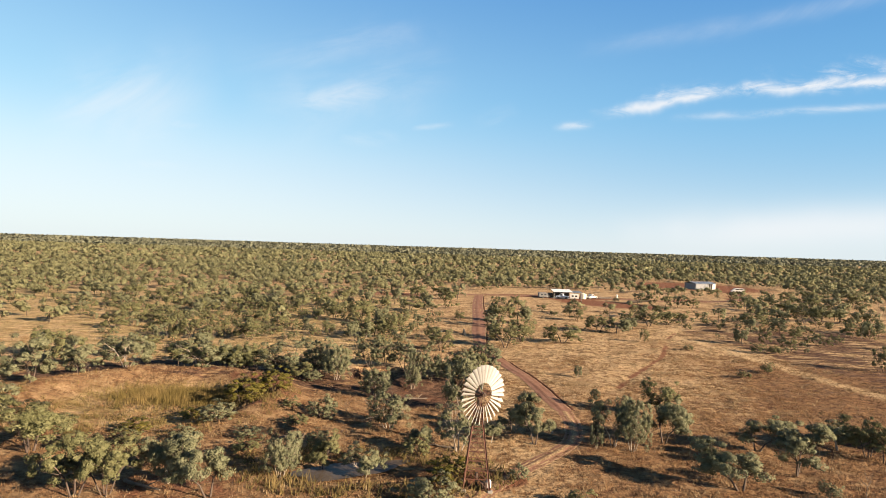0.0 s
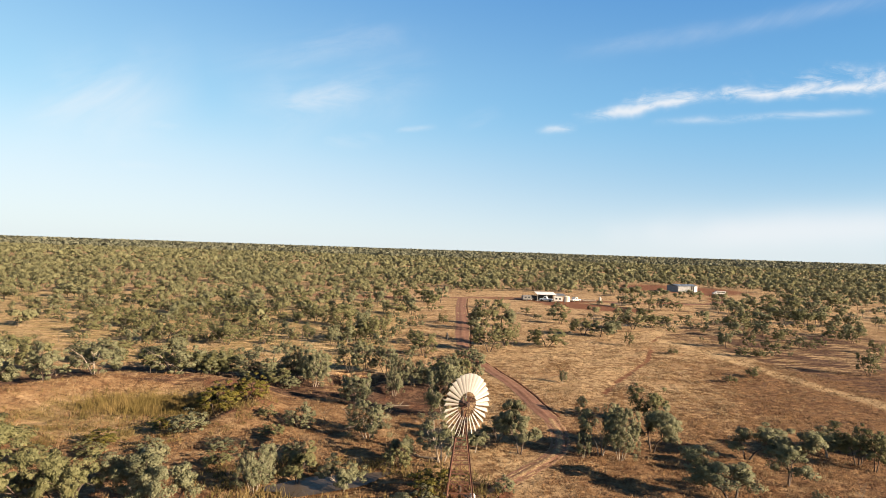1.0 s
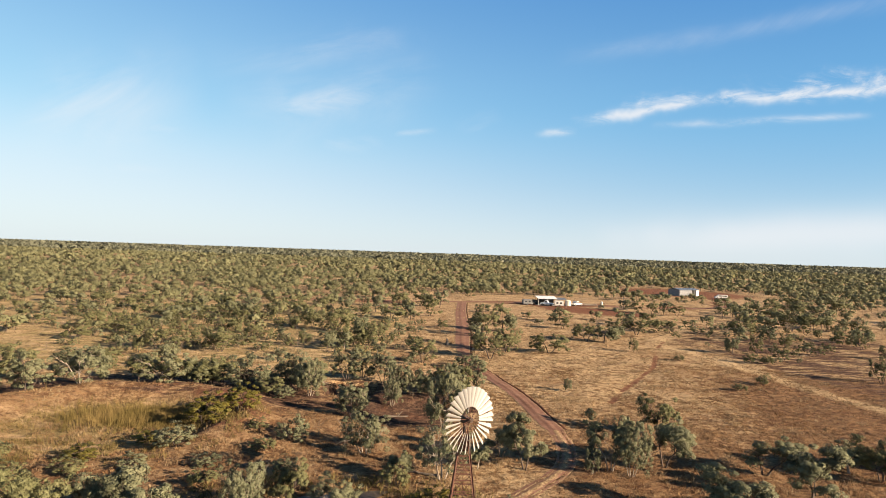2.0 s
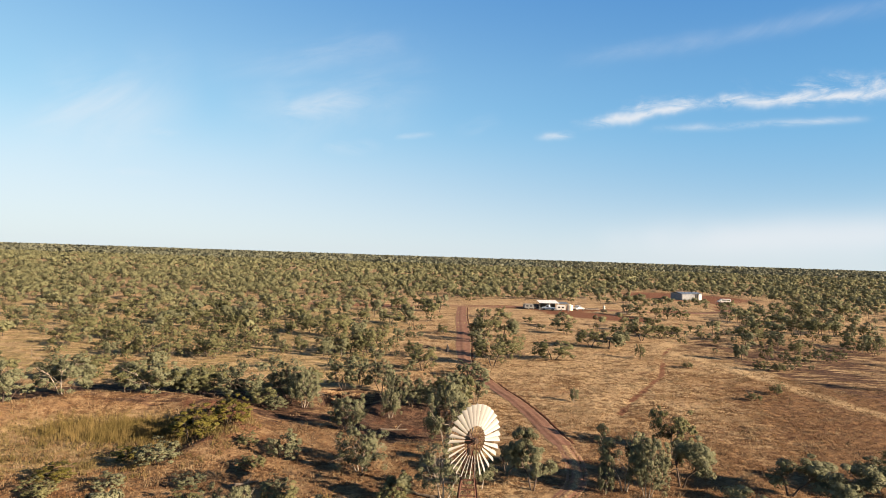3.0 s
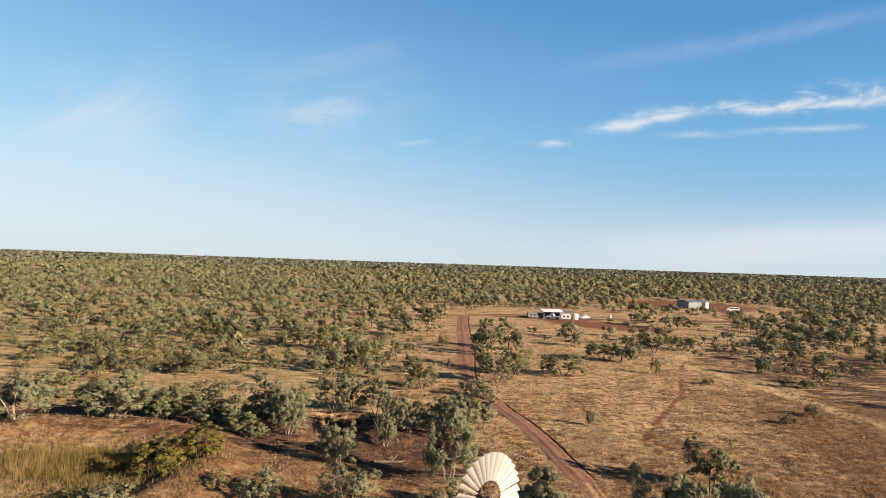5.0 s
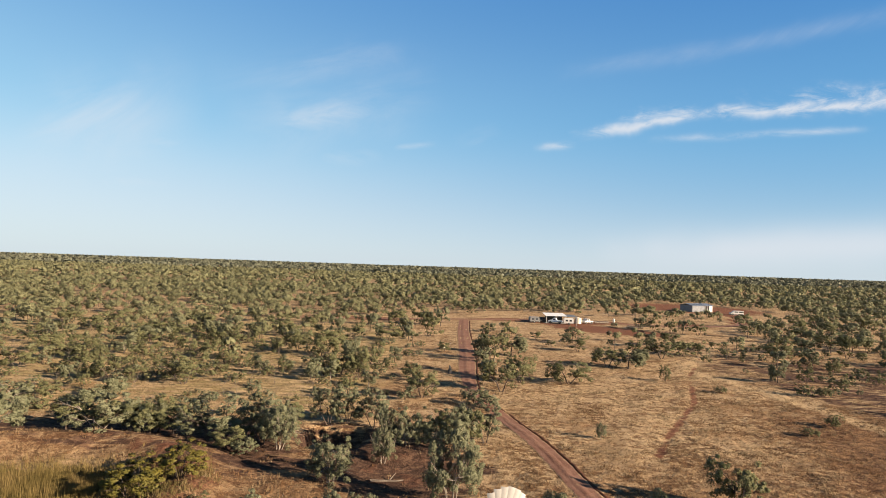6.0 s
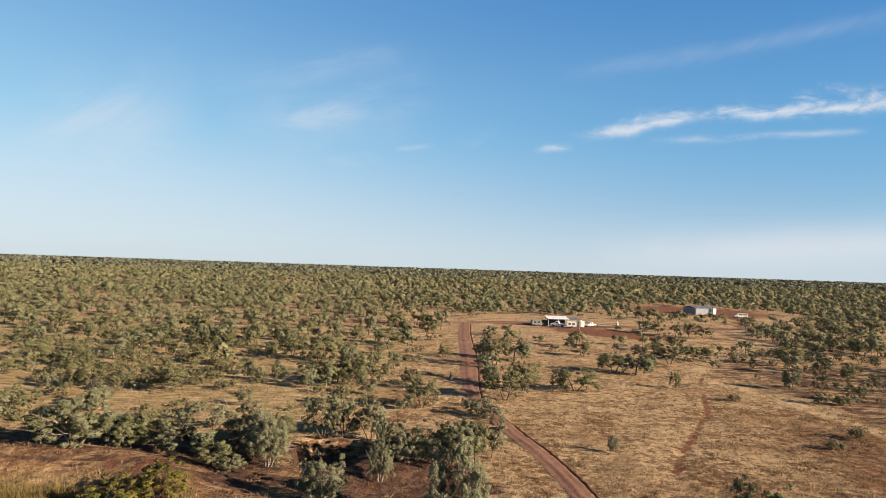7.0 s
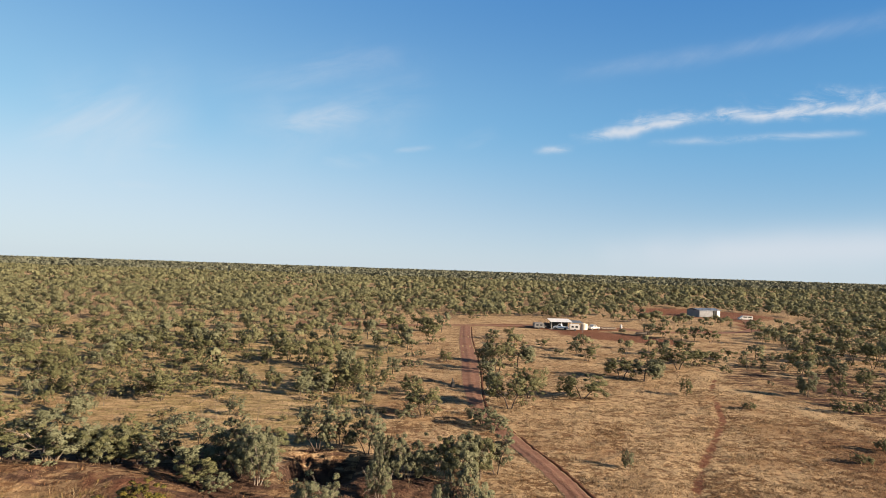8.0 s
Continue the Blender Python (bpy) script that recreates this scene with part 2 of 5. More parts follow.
BARK_DARK = plain("dark_bark", (0.0941, 0.0647, 0.047), (0.0412, 0.0294, 0.0235), 4, 0.9, drawn=(1, 1, 0.3))
BARK_GREY = plain("grey_dead_wood", (0.150, 0.120, 0.092), (0.085, 0.064, 0.048), 4, 0.9, drawn=(1, 1, 0.3))
GRASS = blade_material("dry_grass_blades", (0.115, 0.070, 0.034), (0.235, 0.168, 0.095), (0.290, 0.218, 0.130))
GRASS_RED = blade_material("russet_grass_blades", (0.090, 0.042, 0.018), (0.190, 0.106, 0.049), (0.255, 0.160, 0.078))
REED = blade_material("reed_blades", (0.080, 0.060, 0.018), (0.130, 0.095, 0.032), (0.170, 0.118, 0.046))
SEDGE = blade_material("sedge_blades", (0.064, 0.050, 0.016), (0.112, 0.084, 0.029), (0.160, 0.114, 0.046))
RUST = plain("rusty_steel", (0.12, 0.0496, 0.0304), (0.068, 0.032, 0.024), 6, 0.8, 0.3)
BLADE = plain("galvanised_blade", (0.302, 0.289, 0.266), (0.249, 0.235, 0.215), 1.6, 0.5, 0.0, 0.08)
GREASE = plain("oily_iron", (0.04, 0.0304, 0.024), (0.08, 0.048, 0.032), 5, 0.55, 0.4)
ZINC = plain("dull_zinc", (0.235, 0.23, 0.213), (0.168, 0.162, 0.151), 2, 0.45, 0.5)
WHITE = plain("white_paint", (0.54, 0.525, 0.50), (0.43, 0.405, 0.365), 1.2, 0.5)
ROOF_WHITE = plain("white_roof_steel", (0.72, 0.71, 0.69), (0.62, 0.60, 0.57), 1.0, 0.45)
GREY_SHEET = plain("grey_sheet_steel", (0.188, 0.193, 0.202), (0.141, 0.146, 0.155), 1.2, 0.45, 0.3)
BLUE_SHEET = plain("blue_grey_roof_steel", (0.172, 0.2, 0.24), (0.136, 0.16, 0.196), 1.0, 0.45, 0.2)
DARK = plain("dark_interior", (0.035, 0.033, 0.032), (0.06, 0.052, 0.045), 2, 0.8)
GLASS = plain("dark_glass", (0.02, 0.025, 0.03), (0.03, 0.035, 0.04), 1, 0.12, 0.0, 0.0, 0.6)
RUBBER = plain("tyre_rubber", (0.02, 0.02, 0.02), (0.04, 0.035, 0.03), 6, 0.85)
CONCRETE = plain("pale_concrete", (0.235, 0.221, 0.198), (0.178, 0.165, 0.146), 3, 0.85)
BERM = plain("turned_red_soil", (0.0944, 0.04, 0.0226), (0.0611, 0.0292, 0.0188), 1.5, 0.95, bump=0.8, specular=0.05)
ROCK = plain("red_stone", (0.15, 0.08, 0.0518), (0.0944, 0.047, 0.033), 3, 0.9)


def water_material():
    m, n = material("still_muddy_water")
    p = place(n)
    ripple = n.noise(n.scaled(p, 1.0, 2.2, 1.0), 3.0, 4, 0.6)
    colour = n.mix(n.step(n.noise(p, 0.6, 3), 0.4, 0.65), (0.0441, 0.0323, 0.0235), (0.0647, 0.05, 0.0382))
    finish(n, colour, 0.42, ripple, 0.6, 0.05, specular=0.2)
    return m


WATER = water_material()


# ---- building helpers ----
def part(name, bm, mat, parent=None, label=""):
    """Links a bmesh as one mesh object, under a thing or a part."""
    mesh = bpy.data.meshes.new(name)
    bm.to_mesh(mesh)
    bm.free()
    mesh.materials.append(mat)
    ob = new(name, mesh)
    ob.parent = parent
    if label:
        ob["label"] = label
    return ob


def from_arrays(name, verts, faces, mat, parent=None):
    """One mesh from arrays of corners and of equal-sided faces."""
    mesh = bpy.data.meshes.new(name)
    verts, faces = np.asarray(verts, np.float32), np.asarray(faces, np.int32)
    mesh.vertices.add(len(verts))
    mesh.vertices.foreach_set("co", verts.ravel())
    mesh.loops.add(faces.size)
    mesh.loops.foreach_set("vertex_index", faces.ravel())
    mesh.polygons.add(len(faces))
    mesh.polygons.foreach_set("loop_start", np.arange(0, faces.size, faces.shape[1], dtype=np.int32))
    mesh.update(calc_edges=True)
    mesh.materials.append(mat)
    ob = new(name, mesh)
    ob.parent = parent
    return ob


def box(bm, cx, cy, cz, sx, sy, sz, bevel=0.0, rz=0.0):
    made = bmesh.ops.create_cube(bm, size=1, matrix=pose(cx, cy, cz, 0, 0, rz) @ Matrix.Diagonal((sx, sy, sz, 1)))
    if bevel:
        edges = list({e for v in made["verts"] for e in v.link_edges})
        bmesh.ops.bevel(bm, geom=edges, offset=bevel, segments=2, affect="EDGES", profile=0.5)


def tube(bm, a, b, r0, r1=None, sides=6, caps=True):
    a, b = Vector(a), Vector(b)
    r1 = r0 if r1 is None else r1
    m = Matrix.Translation((a + b) / 2) @ (b - a).to_track_quat("Z", "Y").to_matrix().to_4x4()
    bmesh.ops.create_cone(bm, cap_ends=caps, segments=sides, radius1=r0, radius2=r1, depth=(b - a).length, matrix=m)


def angle_bar(bm, a, b, wide, thick=0.012):
    """A length of L-shaped steel between two points."""
    a, b = Vector(a), Vector(b)
    m = Matrix.Translation((a + b) / 2) @ (b - a).to_track_quat("Z", "Y").to_matrix().to_4x4()
    length = (b - a).length
    for sx, sy, ox, oy in ((wide, thick, wide / 2, 0), (thick, wide, 0, wide / 2)):
        bmesh.ops.create_cube(bm, size=1, matrix=m @ Matrix.Translation((ox, oy, 0)) @ Matrix.Diagonal((sx, sy, length, 1)))


def empty(name, at, turn=0.0):
    ob = new(name)
    ob.empty_display_size = 0.2
    ob.matrix_basis = pose(*at, 0, 0, turn)
    return ob


def smooth(x, a, b):
    s = np.clip((x - a) / (b - a), 0, 1)
    return s * s * (3 - 2 * s)


# ---- ground ----
def wave(x, y, size, seed):
    """Cheap smooth unevenness from crossed sines, for arrays."""
    rng = np.random.RandomState(seed)
    total = 0
    for k in range(5):
        a, ph = rng.uniform(0, 6.28), rng.uniform(0, 6.28)
        total = total + np.sin((x * math.cos(a) + y * math.sin(a)) * 6.28 / (size * rng.uniform(0.6, 1.6)) + ph)
    return total / 5


def near_line(x, y, pts):
    """Distance to a broken line, for arrays."""
    best = np.full(np.shape(x), 1e9)
    for (x0, y0), (x1, y1) in zip(pts[:-1], pts[1:]):
        dx, dy = x1 - x0, y1 - y0
        t = np.clip(((x - x0) * dx + (y - y0) * dy) / (dx * dx + dy * dy), 0, 1)
        best = np.minimum(best, np.hypot(x - x0 - t * dx, y - y0 - t * dy))
    return best


ROAD = [(8.6, 204), (8.5, 198), (7.0, 166), (6.2, 131), (5.4, 110), (5.25, 96), (6.0, 89), (7.5, 83.5), (9.0, 77), (10.4, 70.5),
        (11.3, 63), (12.0, 58.5), (12.0, 54), (11.2, 50.5), (9.7, 47.5), (7.4, 44.2), (5.2, 41.3), (3.4, 38.6), (1.5, 35), (-2, 29)]
CATTLE_PAD = [(60, 150), (56, 142), (48.7, 127), (40.4, 111.5), (36.9, 102), (33.2, 92.6), (27, 82), (23, 75.2), (20.4, 69.8)]
DAM = (-28.5, 57.0)          # middle of the earth-banked hollow


def height(x, y):
    x, y = np.asarray(x, float), np.asarray(y, float)
    near = 1 - smooth(np.hypot(x, y - 60), 60, 160)
    clods = smooth(near_line(x, y, ROAD), 1.6, 4.0)
    z = near * (0.10 * wave(x, y, 14, 1) + clods * (0.085 * wave(x, y, 4.5, 2) + 0.075 * wave(x, y, 2.4, 4)))
    # the earth bank round the hollow, open on its south side
    r = np.hypot((x - DAM[0]) / 1.05, (y - DAM[1]) / 1.0)
    a = np.arctan2(y - DAM[1], x - DAM[0])
    open_side = smooth(np.cos(a + math.pi / 2), 0.15, 0.75)
    z = z + 0.95 * np.exp(-((r - 11.8 - 0.8 * wave(x, y, 9, 3)) / 2.3) ** 2) * (1 - open_side)
    z = z - 0.55 * (1 - smooth(r, 5, 12))
    # the dry basin and the pit under the row of trees
    z = z - 0.5 * np.exp(-(((x + 0.5) / 7.0) ** 2 + ((y - 63) / 5.0) ** 2) ** 2)
    z = z - 3.0 * np.exp(-(((x + 8.6) / 2.4) ** 8 + ((y - 72.6) / 3.1) ** 8) ** 2)
    z = z - 0.3 * np.exp(-((y - 50) / 6.0) ** 2) * smooth(x, -14, -6)
    # the creek bed that holds the pool
    z = z - 0.55 * np.exp(-(((x + 6.6 + 0.4 * (y - 42)) / 5.2) ** 2 + ((y - 41.5 - 0.35 * (x + 6.6)) / 2.6) ** 2) ** 1.5)
    # the trodden cattle pad is worn into the ground
    z = z - 0.14 * np.exp(-(near_line(x, y, CATTLE_PAD) / 0.6) ** 2)
    # far off the land lifts a little
    z = z + 6.5 * smooth(np.hypot(x, y), 900, 4700)
    return z


def gz(x, y):
    return float(height(x, y))


def stretch(lo, dense_lo, dense_hi, hi, step, growth):
    mid = list(np.arange(dense_lo, dense_hi + step, step))
    up, s = [], step
    while not up or up[-1] < hi:
        s *= growth
        up.append((up[-1] if up else mid[-1]) + s)
    down, s = [], step
    while not down or down[-1] > lo:
        s *= growth
        down.append((down[-1] if down else mid[0]) - s)
    return np.array(down[::-1] + mid + up)


CROSS = [(-40, 192), (-10, 196), (8.6, 201.5), (25, 205.5), (45, 207), (70, 200), (100, 214), (128, 272)]
PALE_STRIP = [(62, 150), (42.7, 118), (45.6, 106), (47.7, 91), (48.8, 78.7), (50.8, 69.3), (53, 55)]


def masks(x, y):
    wob = 2.5 * wave(x, y, 11, 5)
    d = near_line(x, y, PALE_STRIP)
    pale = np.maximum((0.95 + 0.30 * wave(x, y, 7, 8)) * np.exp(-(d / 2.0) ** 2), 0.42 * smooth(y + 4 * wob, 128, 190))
    pale = np.maximum(pale, 0.3 * np.exp(-(np.hypot((x + 37) / 5, (y - 62) / 6) ** 4)))
    east = x - np.interp(y, [55, 69, 79, 91, 106, 118, 140], [56, 53, 51, 50.5, 48.5, 46, 50])
    darkened = smooth(east + wob, -0.5, 4) * (1 - smooth(y + wob, 122, 146)) * smooth(y, 50, 66) * (1 - smooth(x, 95, 130)) * (0.56 + 0.42 * wave(x, y, 9, 6))
    yard = np.exp(-(np.hypot((x - 47) / 17, (y - 184 + (x - 44) * 0.55) / 13) ** 4))
    yard = np.maximum(yard, np.exp(-(near_line(x, y, CROSS) / 3.2) ** 2))
    yard = np.maximum(yard, 0.8 * np.exp(-(np.hypot((x - 120) / 38, (y - 300) / 45) ** 4)))
    pad = np.exp(-(near_line(x, y, CATTLE_PAD) / 0.55) ** 2) * (0.66 + 0.30 * wave(x, y, 8, 9))
    mill = 0.9 * np.exp(-(np.hypot((x - 3.6) / 3.0, (y - 40.2) / 2.2) ** 4))
    r = np.hypot((x - DAM[0]) / 1.05, y - DAM[1])
    bank = (0.34 + 0.26 * smooth(x, -30, -18)) * np.exp(-((r - 11.2) / 3.0) ** 2) * smooth(y, 50, 56)
    # Dark basin soil, stretched under the tree row to paint its shade.
    basin = 0.60 * np.exp(-(((x + 2.0) / 7.5) ** 2 + ((y - 65.5) / 7.0) ** 2) ** 2)
    # Bank's dark soil; the outer strip paints in the tree row's shade.
    bank_soil_shade = 0.80 * smooth(r, 12.6, 14.2) * (1 - smooth(r, 19, 22)) * smooth(y, 60, 65)
    bank_soil_shade = np.maximum(bank_soil_shade, 0.50 * smooth(r, 8.5, 10.5) * (1 - smooth(r, 16, 18)) * smooth(y, 58, 63) * smooth(x, -41, -30))
    west = 0.5 * np.exp(-(np.hypot((x + 17) / 9, (y - 37) / 4) ** 4))
    lane = 0.42 * np.exp(-(np.hypot((x + 8) / 16, (y - 82) / 6) ** 4))
    bare = np.maximum.reduce([yard, pad, mill, bank, basin * 0.6, west, lane])
    # The last term darkens the pit's soil as painted shade.
    darkened = np.maximum.reduce([darkened, 1.6 * basin, bank_soil_shade, 0.9 * np.exp(-(((x + 8.5) / 4.5) ** 2 + ((y - 72.6) / 4.5) ** 2) ** 2)])
    lush = 0.80 * smooth(-x, 0, 10) * smooth(y, 73, 80) * (1 - smooth(y, 150, 240)) + 0.75 * (1 - smooth(r, 7, 11.5)) + 0.12 * np.exp(-(np.hypot((x + 4) / 9, (y - 41) / 4.5) ** 4))
    dull = 0.72 * (1 - smooth(y + 2 * wob, 50, 82)) * smooth(x, 4, 12) + 0.62 * (1 - smooth(y + wob, 64, 78)) * (1 - smooth(x, -2, 6)) + 1.0 * smooth(x + wob, 30, 42) * (1 - smooth(y + wob, 78, 98))
    return bare, darkened, pale, lush, dull


xs = stretch(-4850, -62, 80, 4850, 0.8, 1.13)
ys = stretch(-1500, 26, 116, 4900, 0.75, 1.13)
gx_, gy_ = np.meshgrid(xs, ys)
px, py = gx_.ravel(), gy_.ravel()
nx = len(xs)
cells = (np.arange(len(ys) - 1)[:, None] * nx + np.arange(nx - 1)[None, :]).ravel()
ground = from_arrays("ground", np.stack([px, py, height(px, py)], 1), np.stack([cells, cells + 1, cells + nx + 1, cells + nx], 1), GROUND)
for key, values in zip(("bare", "darkened", "pale", "lush", "dull"), masks(px, py)):
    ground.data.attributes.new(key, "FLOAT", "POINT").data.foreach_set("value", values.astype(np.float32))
ground.data.polygons.foreach_set("use_smooth", np.ones(len(ground.data.polygons), bool))
tagged(ground, "flat red savanna earth under patchy dry straw-coloured grass", "ground", kind="structure")


def resample(pts, gap):
    pts = [Vector((x, y, 0)) for x, y in pts]
    out = []
    for k in range(len(pts) - 1):
        p0, p1, p2, p3 = pts[max(k - 1, 0)], pts[k], pts[k + 1], pts[min(k + 2, len(pts) - 1)]
        n = max(1, int((p2 - p1).length / gap))
        for i in range(n):
            t = i / n
            out.append(0.5 * ((2 * p1) + (p2 - p0) * t + (2 * p0 - 5 * p1 + 4 * p2 - p3) * t * t + (3 * p1 - p0 - 3 * p2 + p3) * t ** 3))
    return out + [pts[-1]]


def ribbon(name, pts, half_at, gap, mat, profile, lift, seed, label, category, ruts=True):
    """A strip that follows the ground: profile gives (side, height, crown) across it, side from -1 to 1."""
    line = resample(pts, gap)
    rng = random.Random(seed)
    verts, crown = [], []
    for i, p in enumerate(line):
        way = (line[min(i + 1, len(line) - 1)] - line[max(i - 1, 0)]).normalized()
        side, half = Vector((way.y, -way.x, 0)), half_at(p.y)
        fringe = [rng.uniform(-0.12, 0.12) for _ in range(2)]
        for s, h, c in profile:
            edge = fringe[0] if s <= -0.99 else fringe[1] if s >= 0.99 else 0
            q = p + side * (s * half + edge)
            verts.append((q.x, q.y, gz(q.x, q.y) + lift + h + rng.uniform(-0.012, 0.012)))
            crown.append(c)
    n = len(profile)
    faces = [(i * n + k, i * n + k + 1, (i + 1) * n + k + 1, (i + 1) * n + k) for i in range(len(line) - 1) for k in range(n - 1)]
    ob = from_arrays(name, verts, faces, mat)
    ob.data.attributes.new("crown", "FLOAT", "POINT").data.foreach_set("value", np.array(crown, np.float32))
    ob.data.polygons.foreach_set("use_smooth", np.ones(len(faces), bool))
    tagged(ob, label, category, kind="structure")
    return ob


TWO_RUTS = [(-1, -0.03, 0.9), (-0.8, 0.02, 0.25), (-0.5, -0.03, 0.0), (-0.28, 0.0, 0.1), (0, 0.06, 0.45), (0.28, 0.0, 0.1), (0.5, -0.03, 0.0), (0.8, 0.02, 0.25), (1, -0.03, 0.9)]
ribbon("road_main", ROAD[:12], lambda y: float(0.95 + 0.6 * smooth(y, 92, 122)), 0.7, TRACK, TWO_RUTS, 0.04, 1, "rutted red dirt track through dry grass", "track")
FADED_RUTS = [(-1, -0.05, 1.0), (-0.75, 0.0, 0.55), (-0.5, -0.03, 0.12), (-0.25, 0.01, 0.6), (0, 0.05, 0.9), (0.25, 0.01, 0.6), (0.5, -0.03, 0.12), (0.75, 0.0, 0.55), (1, -0.05, 1.0)]
ribbon("road_near", ROAD[11:], lambda y: 0.95, 0.6, TRACK, FADED_RUTS, 0.02, 5, "faint wheel ruts in dry grass beside the windmill", "track")
ribbon("road_cross", CROSS, lambda y: 1.9, 2.0, TRACK, TWO_RUTS, 0.09, 2, "red dirt track leading to the homestead", "track")


def windrow(pts, offset, seed, label):
    """The low ridge of graded soil beside the track."""
    line = resample(pts, 0.45)
    rng = random.Random(seed)
    verts, rings = [], 0
    for i, p in enumerate(line):
        way = (line[min(i + 1, len(line) - 1)] - line[max(i - 1, 0)]).normalized()
        side = Vector((way.y, -way.x, 0))
        c = p - side * (offset + float(0.6 * smooth(p.y, 92, 122)) + rng.uniform(-0.08, 0.08))
        h = 0.10 * (0.75 + 0.5 * rng.random()) * min(1, i / 6, (len(line) - 1 - i) / 6)
        half = 0.22 * (0.8 + 0.4 * rng.random())
        for s, k in ((-1, 0), (-0.55, 0.65), (-0.1, 1.0), (0.4, 0.75), (1, 0)):
            q = c + side * s * half
            verts.append((q.x, q.y, gz(q.x, q.y) - 0.02 + h * k * rng.uniform(0.85, 1.1)))
        rings += 1
    faces = [(i * 5 + k, i * 5 + k + 1, (i + 1) * 5 + k + 1, (i + 1) * 5 + k) for i in range(rings - 1) for k in range(4)]
    ob = from_arrays("windrow", verts, faces, BERM)
    tagged(ob, label, "earth ridge", kind="structure")


windrow(ROAD[1:8], 1.12, 3, "low ridge of graded red soil along the track")
windrow(ROAD[7:12], 1.12, 4, "low ridge of graded red soil along the track")

def pond(seed, cx, cy, cz, rx, ry, turn, power, label):
    """A sheet of still water with a wavering edge."""
    bm = bmesh.new()
    rng = random.Random(seed)
    ring = []
    c, s_ = math.cos(turn), math.sin(turn)
    for k in range(44):
        a = k / 44 * 2 * math.pi
        r = 1 + 0.12 * math.sin(3 * a + seed) + 0.08 * math.sin(5 * a) + rng.uniform(-0.04, 0.04)
        ca, sa = math.cos(a), math.sin(a)
        x, y = rx * r * math.copysign(abs(ca) ** power, ca), ry * r * math.copysign(abs(sa) ** power, sa)
        ring.append(bm.verts.new((cx + x * c - y * s_, cy + x * s_ + y * c, cz)))
    bm.faces.new(ring)
    bmesh.ops.triangulate(bm, faces=bm.faces)
    tagged(part("water", bm, WATER), label, "pool", kind="structure")


pond(1, -6.3, 41.6, -0.24, 4.1, 1.45, 0.43, 1.0, "shallow muddy pool in the creek bed reflecting sky")


# ---- trees ----
def tree_shape(seed, leaves, clumps, leaf_long, stems, droop, open_top, low):
    """Corners and faces of a tree 1 m high and about 1 m wide: its bark and its leaves."""
    rng = np.random.RandomState(seed)
    bark_v, bark_f = [], []

    def limb(a, b, r0, r1, sides):
        a, b = np.array(a), np.array(b)
        d = (b - a) / (np.linalg.norm(b - a) + 1e-9)
        s = np.cross(d, [0.3, 0.9, 0.2])
        s /= np.linalg.norm(s)
        t = np.cross(d, s)
        base = len(bark_v)
        for p, r in ((a, r0), (b, r1)):
            for k in range(sides):
                ang = 6.283 * k / sides
                bark_v.append(p + r * (math.cos(ang) * s + math.sin(ang) * t))
        for k in range(sides):
            bark_f.append((base + k, base + (k + 1) % sides, base + sides + (k + 1) % sides, base + sides + k))

    tips = []
    for st in range(stems):
        ang = 6.283 * st / stems + rng.uniform(-0.6, 0.6)
        lean = rng.uniform(0.05, 0.16) * (1.25 if stems > 1 else 0.6)
        out = np.array([math.cos(ang), math.sin(ang), 0])
        p0 = out * 0.012 * stems + [0, 0, -0.03]
        p1 = p0 + out * lean * 0.6 + [rng.uniform(-.02, .02), rng.uniform(-.02, .02), rng.uniform(0.20, 0.30)]
        p2 = p1 + out * lean * 0.7 + [rng.uniform(-.04, .04), rng.uniform(-.04, .04), rng.uniform(0.14, 0.22)]
        r = (0.021 if leaves > 2900 else 0.017) / (stems ** 0.35)
        sides = 6 if leaves > 3000 else 4
        limb(p0, p1, r, r * 0.75, sides)
        limb(p1, p2, r * 0.75, r * 0.5, sides)
        for b in range(rng.randint(4, 7)):
            start = p1 + (p2 - p1) * rng.uniform(0.2, 1.0)
            a2 = ang + rng.uniform(-1.9, 1.9) if stems > 1 else rng.uniform(0, 6.28)
            reach, rise = rng.uniform(0.08, 0.36), rng.uniform(-0.04, 0.40)
            end = start + [reach * math.cos(a2), reach * math.sin(a2), rise]
            end[2] = min(end[2], 0.95)
            joint = (start + end) / 2 + rng.uniform(-0.03, 0.03, 3)
            limb(start, joint, r * 0.42, r * 0.28, sides - 1)
            limb(joint, end, r * 0.28, r * 0.12, 3)
            tips.append(end)
            for tw in range(2):
                e2 = end + rng.uniform(-0.12, 0.12, 3) + [0, 0, 0.03]
                limb(joint, e2, r * 0.2, r * 0.08, 3)
                tips.append(e2)
    tips = np.array(tips)
    centres = []
    while len(centres) < clumps:
        c = tips[rng.randint(len(tips))] + rng.normal(0, 0.055, 3)
        if low < 0.2 and rng.rand() < 0.3:
            c[2] *= rng.uniform(0.3, 0.8)
        if low < c[2] < 0.97 and math.hypot(c[0], c[1]) < 0.52 and rng.rand() > open_top * (c[2] < 0.42):
            centres.append(c)
    centres = np.array(centres)
    size = rng.uniform(0.042, 0.088, len(centres))
    which = rng.randint(0, len(centres), leaves)
    spread = rng.normal(0, 1, (leaves, 3))
    spread /= np.linalg.norm(spread, axis=1)[:, None]
    spread[::3, 2] = np.abs(spread[::3, 2])
    at = centres[which] + spread * (size[which] * rng.uniform(0.35, 1.0, leaves) ** 0.5)[:, None] * [1.1, 1.1, 0.8]
    crown = at - [0, 0, 0.5]
    crown /= np.linalg.norm(crown, axis=1)[:, None] + 1e-6
    outward = spread * 0.6 + crown * 0.7
